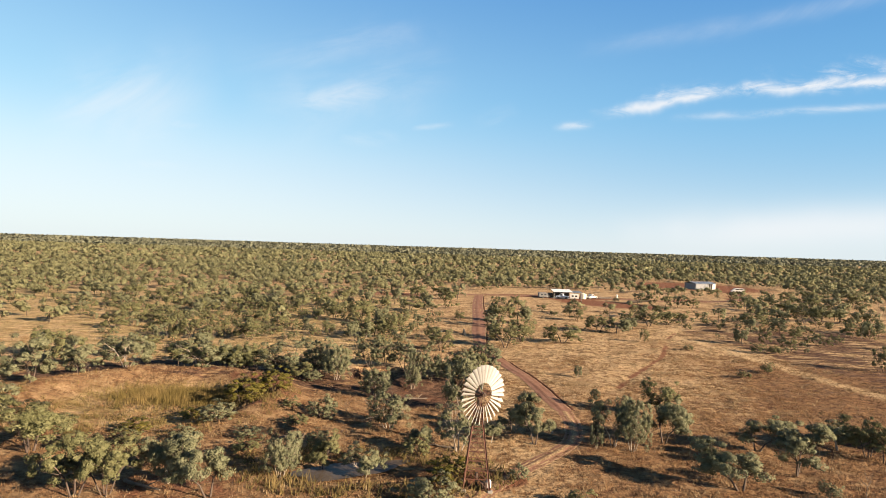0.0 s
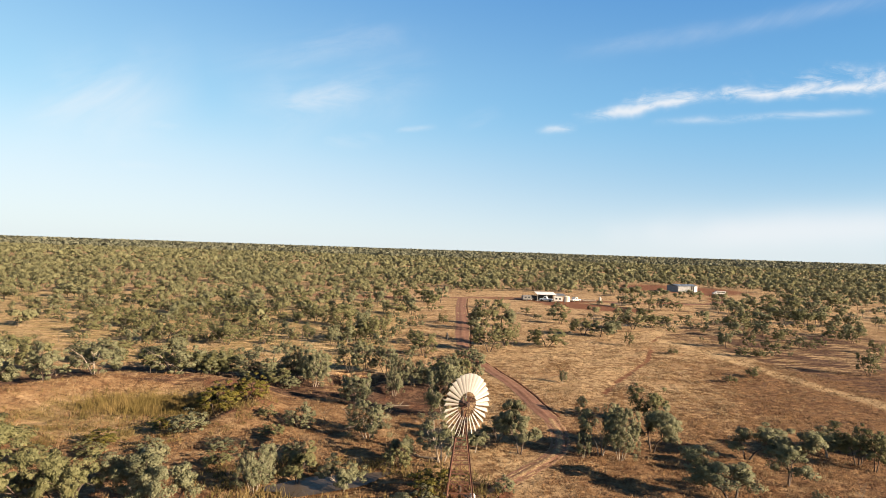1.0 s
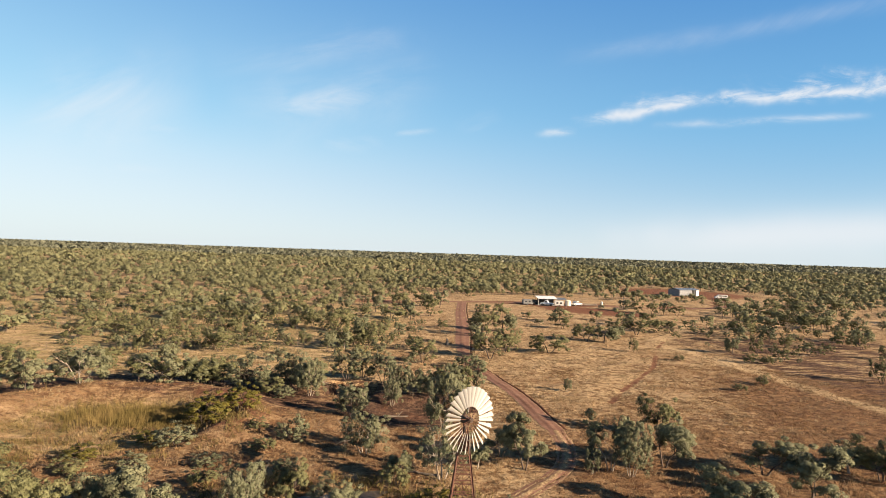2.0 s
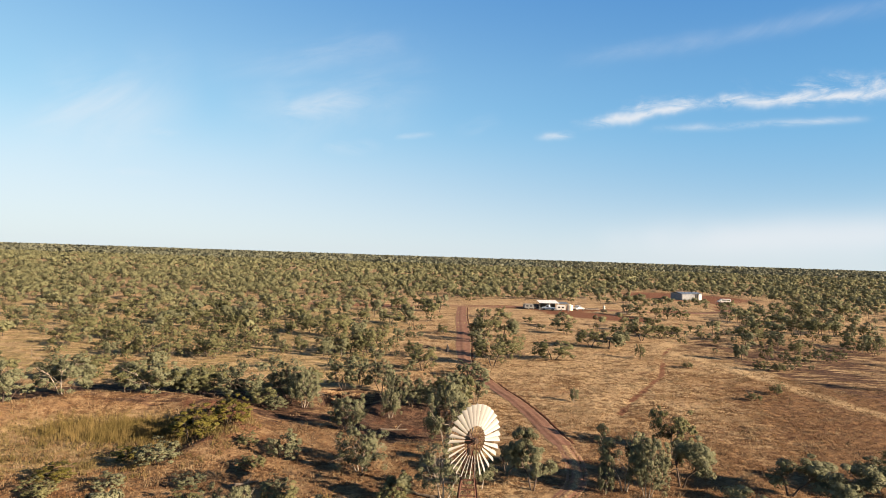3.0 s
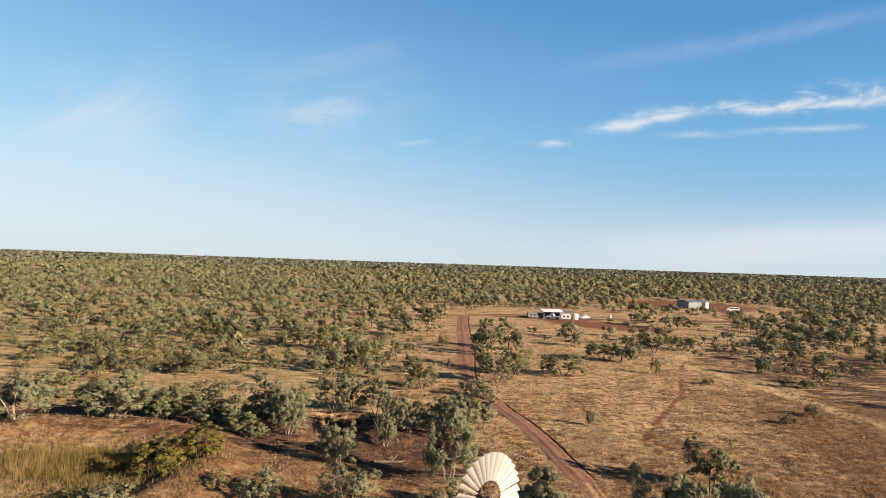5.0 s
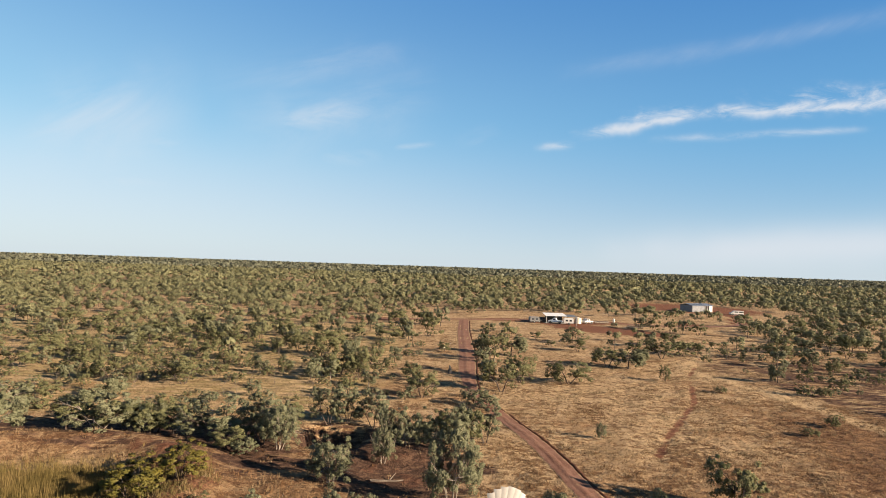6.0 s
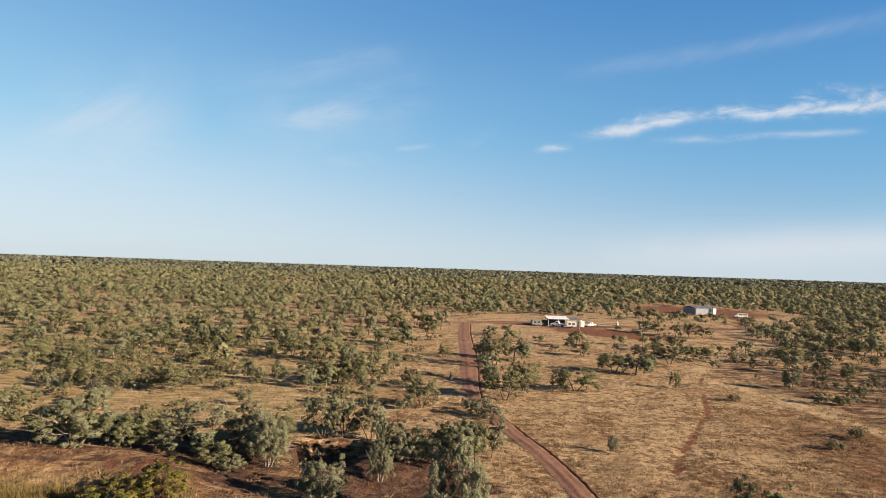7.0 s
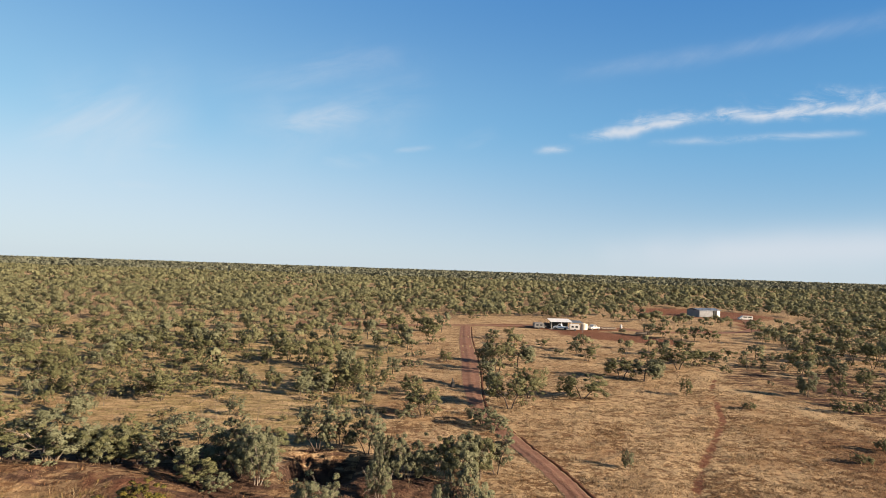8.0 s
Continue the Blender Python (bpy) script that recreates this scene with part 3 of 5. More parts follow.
    return np.array(bark_v), bark_f, *leaf_quads(rng, at, spread, leaf_long, droop), outward


def leaf_quads(rng, at, outward, long, droop):
    """Small pointed leaves at the given places, facing mostly outward and hanging a little."""
    n = len(at)
    face = outward + rng.normal(0, 0.55, (n, 3)) + [0, 0, 0.25]
    face /= np.linalg.norm(face, axis=1)[:, None]
    run = rng.normal(0, 1, (n, 3)) - [0, 0, droop]
    run -= face * np.sum(run * face, 1)[:, None]
    run /= np.linalg.norm(run, axis=1)[:, None]
    side = np.cross(face, run)
    ln = long * rng.uniform(0.6, 1.35, n)[:, None]
    wd = ln * rng.uniform(0.26, 0.44, n)[:, None]
    verts = np.stack([at - run * ln * 0.5 - side * wd * 0.6, at - run * ln * 0.4 + side * wd * 0.9, at + run * ln * 0.6], 1).reshape(-1, 3)
    faces = np.arange(n * 3).reshape(-1, 3)
    return verts, faces


def lit_by_form(ob, outward):
    """Keeps, for each three-cornered leaf, the way out of the crown."""
    out = outward / (np.linalg.norm(outward, axis=1)[:, None] + 1e-6)
    ob.data.attributes.new("outward", "FLOAT_VECTOR", "POINT").data.foreach_set("vector", out.repeat(3, 0).astype(np.float32).ravel())
    return ob


def make_tree(name, seed, leaves, clumps, leaf_long, stems, leaf_mat, bark_mat, label, droop=0.5, open_top=0.6, low=0.24):
    bv, bf, lv, lf, outward = tree_shape(seed, leaves, clumps, leaf_long, stems, droop, open_top, low)
    thing = empty(name, (0, -400, 0))
    from_arrays("trunk", bv, bf, bark_mat, thing)
    lit_by_form(from_arrays("crown", lv, lf, leaf_mat, thing), outward)
    tagged(thing, label, "tree" if name == "tree" else "shrub", "savanna trees" if name == "tree" else "savanna shrubs")
    return thing


GUM = "grey-green multi-stemmed gum tree standing in dry grass"
OLIVE = "olive-green savanna tree with a forked trunk"
FAR = "small dull green savanna tree casting a long shadow"
SHRUB = "leafy green shrub low in the dry grass"
near_kinds = [make_tree("tree", 11 + k, 12500, 92, 0.0272, (3, 2, 4, 1, 3)[k], (LEAF_GREY, LEAF_GREY, LEAF_OLIVE, LEAF_GREY, LEAF_OLIVE)[k],
                        (BARK, BARK_DARK, BARK_DARK, BARK, BARK_DARK)[k], (GUM, GUM, OLIVE, GUM, OLIVE)[k], open_top=0.35) for k in range(5)]
row_kinds = [make_tree("tree", 31 + k, 7600, 84, 0.0345, (3, 4, 2, 3)[k], (LEAF_GREY, LEAF_GREY, LEAF_OLIVE, LEAF_GREY)[k],
                       (BARK_DARK, BARK, BARK_DARK, BARK_DARK)[k], (GUM, GUM, OLIVE, GUM)[k], open_top=0.1, low=0.14) for k in range(4)]
full_kind = make_tree("tree", 23, 14000, 150, 0.0275, 5, LEAF_GREY, BARK, "tall grey-green gum leafy almost to the ground", open_top=0.0, low=0.10)
sparse_kind = make_tree("tree", 27, 5200, 60, 0.028, 4, LEAF_GREY, BARK, "thin-leaved gum with bare pale branches", open_top=0.0)
mid_kinds = [make_tree("tree", 41 + k, 3900, 100, 0.042, (1, 2, 3, 1, 2)[k], (LEAF_GREY, LEAF_OLIVE, LEAF_OLIVE, LEAF_GREY, LEAF_OLIVE)[k],
                       BARK_DARK if k else BARK, FAR, open_top=0.05, low=0.13) for k in range(5)]
far_kinds = [make_tree("tree", 61 + k, 1900, 52, 0.055, (1, 2, 2)[k], (LEAF_GREY, LEAF_OLIVE, LEAF_OLIVE)[k], BARK_DARK, FAR, open_top=0.05, low=0.14) for k in range(3)]
shrub_kinds = [make_tree("shrub", 71 + k, 5200, 90, 0.044, 5, (LEAF_OLIVE, LEAF_GREY, LEAF_YELLOW)[k], BARK_DARK,
                         (SHRUB, SHRUB, "yellow-green bushy shrub growing inside the hollow")[k], open_top=0.0, low=0.10) for k in range(3)]
bush_kinds = [make_tree("shrub", 91 + k, 800, 40, 0.10, 4, (LEAF_OLIVE, LEAF_GREY)[k], BARK_DARK, "small thin-leaved bush among dry grass", open_top=0.0, low=0.08) for k in range(2)]
planted = []
used = set()


def plant(kind, x, y, tall, wide, turn, sink=0.0):
    """Sets a tree of that height and crown width; the first of a kind is moved there, the next ones are copies."""
    m = Matrix.LocRotScale((x, y, gz(x, y) - sink), Euler((0, 0, turn)), (wide, wide, tall))
    planted.append((x, y, wide))
    if kind.name not in used:
        used.add(kind.name)
        kind.matrix_basis = m
        return kind
    first_scale = kind.scale.copy()
    undo = Matrix.Diagonal((1 / first_scale.x, 1 / first_scale.y, 1 / first_scale.z, 1))
    return copy_thing(kind, m @ undo)


NEAR = [(-21.8, 35.0, 4.3, 4.1), (-20.0, 35.2, 4.0, 3.4), (-29.6, 41.9, 3.3, 6.1), (-17.2, 37.5, 4.5, 4.6), (-13.8, 35.5, 4.3, 4.0), (-10.6, 39.8, 3.4, 2.4), (-7.0, 61.5, 3.4, 3.1), (-4.6, 51.5, 3.3, 3.3), (1.5, 46.4, 4.2, 3.9), (7.8, 49.0, 4.5, 3.7), (6.3, 51.6, 3.1, 3.1), (4.2, 48.8, 2.2, 2.1), (-5.1, 41.1, 2.1, 2.9), (-8.2, 41.8, 2.8, 2.5), (-1.8, 46.1, 2.4, 2.2), (14.4, 49.3, 4.5, 3.3), (15.7, 48.4, 4.5, 2.5), (19.0, 50.6, 4.5, 4.2), (12.8, 48.5, 2.2, 1.1), (20.6, 40.2, 3.3, 5.0), (26.2, 43.6, 4.2, 4.5), (26.2, 49.3, 3.5, 4.3), (33.5, 50.4, 2.9, 4.1), (34.8, 48.7, 3.3, 3.4)]
ROW = [(-29.6, 71.1, 3.7, 5.5), (-32.7, 71.5, 3.0, 3.8), (-27.7, 72.1, 3.0, 2.9), (-25.0, 71.6, 3.4, 3.4), (-23.1, 71.8, 3.0, 3.4), (-19.3, 71.4, 3.0, 5.3), (-16.3, 71.8, 3.0, 3.1), (-14.6, 72.0, 3.0, 2.9), (-12.6, 68.3, 4.6, 3.0), (-13.3, 73.6, 3.2, 3.0), (-10.0, 76.9, 3.2, 3.2), (-8.1, 77.1, 3.0, 3.0), (-5.5, 76.2, 3.0, 3.2), (-3.2, 70.1, 3.3, 2.3), (-1.8, 70.5, 3.2, 2.7), (0.4, 71.5, 3.0, 3.3), (1.8, 58.0, 4.6, 3.6), (1.7, 71.4, 3.0, 2.9), (3.9, 70.9, 3.0, 2.4), (-3.6, 66.7, 2.6, 1.8), (-16.7, 67.2, 1.9, 2.8), (-15.0, 66.8, 1.6, 2.0), (-25.7, 71.3, 3.0, 3.1), (-29.0, 71.0, 3.0, 2.6)]
MID = [(-1.1, 89.6, 3.8, 3.8), (-2.5, 101.1, 3.1, 3.3), (-3.2, 88.8, 1.9, 2.6), (9.1, 95.2, 5.0, 5.7), (7.3, 106.2, 4.7, 4.6), (12.3, 101.6, 4.8, 4.4), (10.1, 120.2, 6.5, 5.4), (14.1, 126.6, 6.1, 6.3), (9.0, 131.8, 4.1, 4.6), (34.6, 106.0, 2.7, 1.7), (19.5, 102.6, 4.2, 5.9), (29.3, 117.7, 4.2, 5.5), (32.3, 116.3, 4.8, 5.7), (37.9, 124.3, 3.3, 5.2), (28.5, 135.9, 3.8, 4.7), (29.1, 147.4, 3.2, 4.1), (42.7, 129.2, 4.4, 6.0), (48.6, 134.7, 4.0, 4.7), (52.4, 107.9, 4.8, 3.3), (56.7, 107.8, 3.5, 2.2), (56.9, 100.5, 3.2, 2.5), (16.5, 74.6, 1.7, 1.0), (52.9, 97.9, 1.6, 2.0), (23.4, 155.0, 1.9, 3.1)]
RIGHT = [(57.6, 187.3, 4.7, 5.9), (61.1, 184.2, 5.1, 4.8), (63.3, 178.4, 4.6, 5.5), (67.1, 179.5, 5.0, 6.2), (69.0, 174.0, 4.5, 5.4), (65.7, 131.8, 4.8, 5.6), (77.3, 142.5, 4.2, 7.3), (85.7, 146.4, 5.0, 7.6), (84.4, 139.1, 6.3, 7.2), (81.0, 162.3, 4.3, 5.9), (91.7, 168.8, 5.3, 8.2), (105.3, 178.8, 5.1, 8.8), (111.3, 176.9, 5.9, 8.7), (132.6, 201.7, 6.9, 8.4), (126.7, 215.7, 5.6, 7.3), (146.7, 231.1, 6.0, 8.8), (111.6, 203.1, 5.2, 6.8), (106.3, 223.7, 4.2, 5.7), (111.1, 210.9, 4.3, 5.3), (52.4, 193.0, 1.6, 2.4), (39.8, 249.3, 5.4, 6.4), (17.8, 240.0, 6.2, 8.2), (30.8, 245.5, 4.3, 6.3), (11.9, 225.3, 3.9, 5.7)]
LEFT = [(-33.4, 95.8, 4.1, 3.5), (-29.9, 99.6, 2.5, 4.0), (-51.1, 116.4, 4.0, 5.4), (-57.1, 110.1, 3.5, 4.4), (-38.8, 116.2, 3.1, 4.3), (-29.1, 108.4, 2.4, 2.8), (-57.1, 118.0, 2.9, 3.2), (-28.1, 124.0, 3.8, 2.8), (-9.5, 103.6, 5.2, 5.4), (-13.1, 103.0, 4.5, 5.2), (-15.3, 102.7, 3.8, 4.4), (-16.6, 98.9, 4.3, 3.9), (-13.7, 115.8, 6.2, 5.2), (-10.0, 142.4, 4.5, 6.7), (-1.3, 153.5, 6.2, 6.7), (-5.6, 143.4, 5.2, 5.6), (-18.9, 120.1, 5.5, 6.3), (-24.5, 124.8, 4.8, 5.7), (-20.9, 101.8, 2.6, 2.2), (-37.1, 95.8, 1.7, 1.5), (-49.1, 133.0, 4.2, 6.1), (-40.6, 135.0, 5.3, 6.3), (-54.1, 131.8, 4.6, 7.1), (-72.2, 144.2, 4.6, 6.8)]
LEFT_FAR = [(-10.2, 89.7, 2.8, 2.8), (-42.9, 95.0, 2.7, 1.7), (-41.8, 89.3, 2.5, 1.8), (-64.0, 116.5, 3.5, 5.2), (-45.4, 97.9, 1.8, 1.7), (-50.0, 97.1, 2.1, 1.7), (1.2, 177.3, 6.6, 7.2), (-4.7, 182.5, 6.1, 7.5), (-10.1, 173.8, 5.8, 7.1), (-15.5, 160.1, 5.9, 6.4), (-37.3, 144.2, 4.6, 5.6), (-51.0, 150.1, 5.4, 7.1), (-44.6, 152.0, 4.9, 6.0), (-72.5, 154.7, 5.0, 7.4), (-81.7, 151.9, 4.9, 6.0), (-87.6, 150.1, 4.2, 5.9), (-35.7, 154.5, 5.0, 6.1), (-28.7, 156.4, 5.1, 6.2), (-21.1, 148.4, 6.0, 6.4), (-9.7, 119.1, 2.3, 2.7), (17.7, 169.4, 3.5, 4.1), (14.1, 168.4, 3.1, 4.8), (2.1, 130.4, 2.6, 3.0), (4.1, 91.5, 1.0, 1.3)]
BURNT_SIDE = [(67.5, 118.0, 3.2, 2.8), (67.6, 108.0, 1.9, 2.2), (81.5, 117.0, 3.5, 2.6), (61.7, 85.0, 4.4, 3.0), (78.0, 106.0, 2.8, 2.6), (83.0, 122.0, 3.2, 3.0), (72.0, 112.0, 2.0, 2.0), (90.0, 128.0, 3.6, 4.0)]
MORE = [(35.0, 47.1, 2.9, 2.6), (2.4, 69.2, 3.2, 3.4), (21.0, 57.5, 3.2, 3.4), (5.2, 72.0, 2.8, 3.0)]
tree_rng = random.Random(5)
for group, kinds, grow in ((NEAR, near_kinds, 1.14), (ROW, row_kinds, 1.14), (MORE, row_kinds, 1.1), (MID, mid_kinds, 1.05), (BURNT_SIDE, mid_kinds, 1.0), (RIGHT, mid_kinds, 0.92), (LEFT, mid_kinds, 0.92), (LEFT_FAR, mid_kinds, 0.90)):
    for k, (x, y, tall, wide) in enumerate(group):
        kind = kinds[tree_rng.randrange(len(kinds))]
        if y > 132:
            kind = far_kinds[k % 3]
        if tall < 1.9:
            kind = shrub_kinds[tree_rng.randrange(2)]
        if y < 75 and (tall > 1.4 * wide or (x, y) in ((1.8, 58.0), (-7.0, 61.5), (-4.6, 51.5))):
            kind = full_kind
        if kinds is near_kinds and abs(x - 1.5) < 0.2 and abs(y - 46.4) < 0.3:
            kind = sparse_kind
        tall, wide = tall * ((1.28 if x > -12 else 1.02) if kinds is row_kinds else 1.12 if y < 75 else 1.0), wide * grow
        plant(kind, x, y, max(tall, 0.72 * wide), wide, tree_rng.uniform(0, 6.28))

for x, y, tall, wide in ((-41.5, 58.5, 5.2, 5.6), (-40.8, 65.0, 4.3, 4.4), (-36.9, 67.6, 4.8, 5.4), (-46.0, 71.0, 4.6, 5.0), (-14.4, 69.6, 4.6, 4.6),
                         (-52.0, 76.0, 4.2, 5.0), (-43.0, 78.0, 3.8, 4.6), (-24.8, 72.0, 3.4, 5.2), (-36.0, 44.5, 4.4, 5.2), (-35.0, 38.5, 4.6, 5.0),
                         (40.5, 50.5, 3.6, 4.2), (-57.0, 68.0, 4.5, 5.0), (-48.5, 62.0, 4.4, 5.0)):
    plant((row_kinds if y > 55 else near_kinds)[tree_rng.randrange(4)], x, y, tall, wide, tree_rng.uniform(0, 6.28))

# shrubs in the hollow, by the mill and about the grass
MILL_SHRUBS = ((2, -19.6, 57.3, 3.0, 4.2), (2, -17.2, 59.3, 2.6, 3.4), (1, -19.3, 51.0, 1.9, 3.0), (2, 0.7, 39.9, 1.9, 2.9),
    (1, 0.0, 36.6, 1.7, 2.8), (1, 5.6, 40.6, 1.1, 1.3), (0, -1.6, 45.0, 2.2, 2.2), (0, 43.6, 81.6, 1.7, 1.6),
    (0, 38.6, 77.8, 1.0, 1.6), (0, 39.5, 99, 1.1, 1.5), (1, 26.0, 39.3, 1.3, 1.2), (0, -14.5, 44.0, 1.2, 2.0),
    (2, -33.0, 48.0, 1.3, 2.4), (2, -25.0, 47.5, 1.2, 2.6))
FIELD_SHRUBS = ((1, -9.5, 46.5, 1.3, 1.8), (0, 9.0, 36.0, 1.2, 2.2), (0, -24.0, 44.5, 1.3, 2.2), (1, -20.5, 46.0, 1.1, 1.9),
    (0, -27.5, 43.0, 1.5, 2.6), (2, -22.5, 53.0, 1.1, 2.2), (0, -12.5, 50.5, 1.2, 1.8), (1, -11.0, 53.5, 2.2, 2.4),
    (0, -14.0, 54.5, 1.0, 1.7), (1, -15.5, 47.0, 1.0, 1.8), (1, 5.3, 87.0, 2.4, 3.0), (1, 6.4, 85.2, 1.9, 2.4))
for kind, x, y, tall, wide in MILL_SHRUBS + FIELD_SHRUBS:
    plant(shrub_kinds[kind], x, y, tall, wide * 1.1, tree_rng.uniform(0, 6.28))


def wooded(x, y):
    """How thickly trees stand at a place, 0 to 1."""
    left = smooth(-x, -1, 8) * np.maximum(smooth(y, 84, 105), smooth(-x, 30, 40) * smooth(y, 74, 84)) * (0.15 + 0.62 * smooth(y, 112, 190))
    open_field = smooth(x, 6, 14) * (1 - smooth(y + 0.25 * (x - 40), 128, 150))
    right = smooth(x, 70, 92) * smooth(y, 122, 150) * 0.4
    behind = smooth(y, 205, 290)
    homestead = np.exp(-(np.hypot((x - 48) / 42, (y - 190) / 42) ** 6)) + np.exp(-(np.hypot((x - 122) / 42, (y - 285) / 50) ** 6))
    d = np.maximum.reduce([left, right, behind])
    d = d * (1 - 0.6 * smooth(x, -30, -22) * (x < 4) * smooth(y, 85, 95) * (1 - smooth(y, 165, 190)))
    d = d * np.clip(0.66 + 0.50 * wave(x, y, 60, 21) + 0.50 * wave(x, y, 21, 24), 0, 1.2) + 0.12 * behind
    d = np.where((x > 5) & (y < 205) & (y > 120), np.maximum(d, 0.10), d)
    d = d * (1 - open_field * (x < 58)) * (1 - np.clip(homestead * 1.15, 0, 1))
    road = near_line(x, y, ROAD[:12])
    road = np.minimum(road, near_line(x, y, CROSS) * 1.3)
    return np.clip(d, 0, 1) * smooth(road, 3.0, 5.5)


# single trees between the placed ones, as far as they can be told apart
spot = np.random.RandomState(77)
count = 0
while count < 125:
    y = 76 + 74 * spot.rand() ** 0.8
    x = (spot.rand() * 2 - 1) * (0.80 * (y - 20))
    if spot.rand() < wooded(np.array(x), np.array(y)) and all((x - a) ** 2 + (y - b) ** 2 > (0.42 * (c + 1.6)) ** 2 for a, b, c in planted):
        tall = spot.uniform(1.7, 4.4)
        plant(mid_kinds[spot.randint(5)] if y < 112 else far_kinds[count % 3], x, y, tall, tall * spot.uniform(0.85, 1.25), spot.uniform(0, 6.28))
        count += 1


# low bushes and saplings scattered over the grass
count = 0
while count < 205:
    y = 66 + 80 * spot.rand()
    x = (spot.rand() * 2 - 1) * 0.74 * (y - 18)
    if (x < -2 or x > 50) and float(masks(np.array(x), np.array(y))[0]) < 0.3 and all((x - a) ** 2 + (y - b) ** 2 > 2.2 for a, b, c in planted) and near_line(np.array(x), np.array(y), ROAD) > 3 and not (x < -12 and y < 78):
        tall = spot.uniform(0.6, 1.8)
        plant(bush_kinds[spot.randint(2)], x, y, tall, tall * spot.uniform(0.8, 1.5), spot.uniform(0, 6.28))
        count += 1


def thicket(name, seed, spots, talls, wides, per, leaf, label, stem, leaves):
    """Very many trees as one mesh: each a bunch of leafy sprays with its own uneven outline, and a stem."""
    rng = np.random.RandomState(seed)
    n = len(spots)
    base = np.stack([spots[:, 0], spots[:, 1], height(spots[:, 0], spots[:, 1])], 1)
    lobes = 5
    lobe = rng.normal(0, 1, (n, lobes, 3))
    lobe /= np.linalg.norm(lobe, axis=2)[..., None]
    lobe *= rng.uniform(0.15, 0.34, (n, lobes, 1))
    lobe[..., 2] = lobe[..., 2] * 0.85 + 0.54
    pick = rng.randint(0, lobes, (n, per))
    out = rng.normal(0, 1, (n, per, 3))
    out /= np.linalg.norm(out, axis=2)[..., None]
    at = np.take_along_axis(lobe, pick[..., None].repeat(3, 2), 1) + out * rng.uniform(0.08, 0.20, (n, per, 1)) * [1, 1, 0.75]
    at = at * np.stack([wides, wides, talls], 1)[:, None, :] + base[:, None, :]
    at, out = at.reshape(-1, 3), out.reshape(-1, 3)
    face = out + rng.normal(0, 0.45, out.shape) + [0, 0, 0.25]
    face /= np.linalg.norm(face, axis=1)[:, None]
    run = rng.normal(0, 1, out.shape)
    run -= face * np.sum(run * face, 1)[:, None]
    run /= np.linalg.norm(run, axis=1)[:, None]
    side = np.cross(face, run)
    ln = (leaf * wides)[:, None].repeat(per, 1).reshape(-1, 1) * rng.uniform(0.6, 1.3, (len(at), 1))
    wd = ln * rng.uniform(0.4, 0.7, (len(at), 1))
    verts = np.stack([at - run * ln * 0.5 - side * wd * 0.7, at - run * ln * 0.4 + side * wd, at + run * ln * 0.6], 1).reshape(-1, 3)
    crown = ((at - base.repeat(per, 0)) / np.stack([wides, wides, talls], 1).repeat(per, 0)) - [0, 0, 0.5]
    crown /= np.linalg.norm(crown, axis=1)[:, None] + 1e-6
    leafage = lit_by_form(from_arrays(name, verts, np.arange(len(verts)).reshape(-1, 3), leaves), out * 0.5 + crown * 0.8)
    woods = tagged(leafage, label, "woodland", kind="stuff")
    if stem:
        r = 0.014 * talls
        ang = np.array([0, 2.094, 4.189])
        ring = np.stack([np.cos(ang), np.sin(ang), ang * 0], 1)
        low = base[:, None, :] + ring[None] * r[:, None, None]
        high = base[:, None, :] + ring[None] * r[:, None, None] * 0.6 + np.array([0, 0, 1])[None, None] * (talls * 0.6)[:, None, None]
        sv = np.concatenate([low, high], 1).reshape(-1, 3)
        f = np.array([[0, 1, 4, 3], [1, 2, 5, 4], [2, 0, 3, 5]])
        sf = (np.arange(n)[:, None, None] * 6 + f[None]).reshape(-1, 4)
        tagged(from_arrays("woodland_trunks", sv, sf, BARK_DARK), "thin dark trunks of the far woodland", "woodland", kind="stuff")


def scatter(seed, tries, y0, y1, slope, keep, near_gap=0.0):
    rng = np.random.RandomState(seed)
    y = np.sqrt(rng.uniform(y0 * y0, y1 * y1, tries))
    x = (rng.rand(tries) * 2 - 1) * slope * y
    ok = rng.rand(tries) < keep(x, y)
    x, y = x[ok], y[ok]
    if near_gap and planted:
        p = np.array([(a, b) for a, b, _ in planted])
        ok = np.array([np.min(np.hypot(p[:, 0] - a, p[:, 1] - b)) > near_gap for a, b in zip(x, y)])
        x, y = x[ok], y[ok]
    return np.stack([x, y], 1)


pick_rng = np.random.RandomState(3)
WOODS = "wide olive-grey savanna woodland of low scattered trees"
s = scatter(51, 5000, 98, 265, 0.86, wooded, 2.2)
t_ = pick_rng.uniform(2.0, 4.9, len(s))
thicket("woodland_near", 1, s, t_, t_ * pick_rng.uniform(0.85, 1.35, len(s)), 240, 0.075, WOODS, True, LEAF_FAR)
s = scatter(55, 4600, 262, 430, 0.85, wooded)
t_ = pick_rng.uniform(2.4, 5.4, len(s))
thicket("woodland_near", 5, s, t_, t_ * pick_rng.uniform(0.95, 1.5, len(s)), 120, 0.10, WOODS, True, LEAF_FAR)
s = scatter(52, 8500, 425, 1000, 0.84, wooded)
t_ = pick_rng.uniform(3.0, 7.2, len(s))
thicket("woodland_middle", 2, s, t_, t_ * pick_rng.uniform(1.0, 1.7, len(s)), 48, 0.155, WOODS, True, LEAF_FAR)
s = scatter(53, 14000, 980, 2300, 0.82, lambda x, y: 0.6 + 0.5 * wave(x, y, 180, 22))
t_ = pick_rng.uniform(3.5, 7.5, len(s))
thicket("woodland_far", 3, s, t_, t_ * pick_rng.uniform(1.6, 2.6, len(s)), 13, 0.34, WOODS, False, LEAF_HAZED)
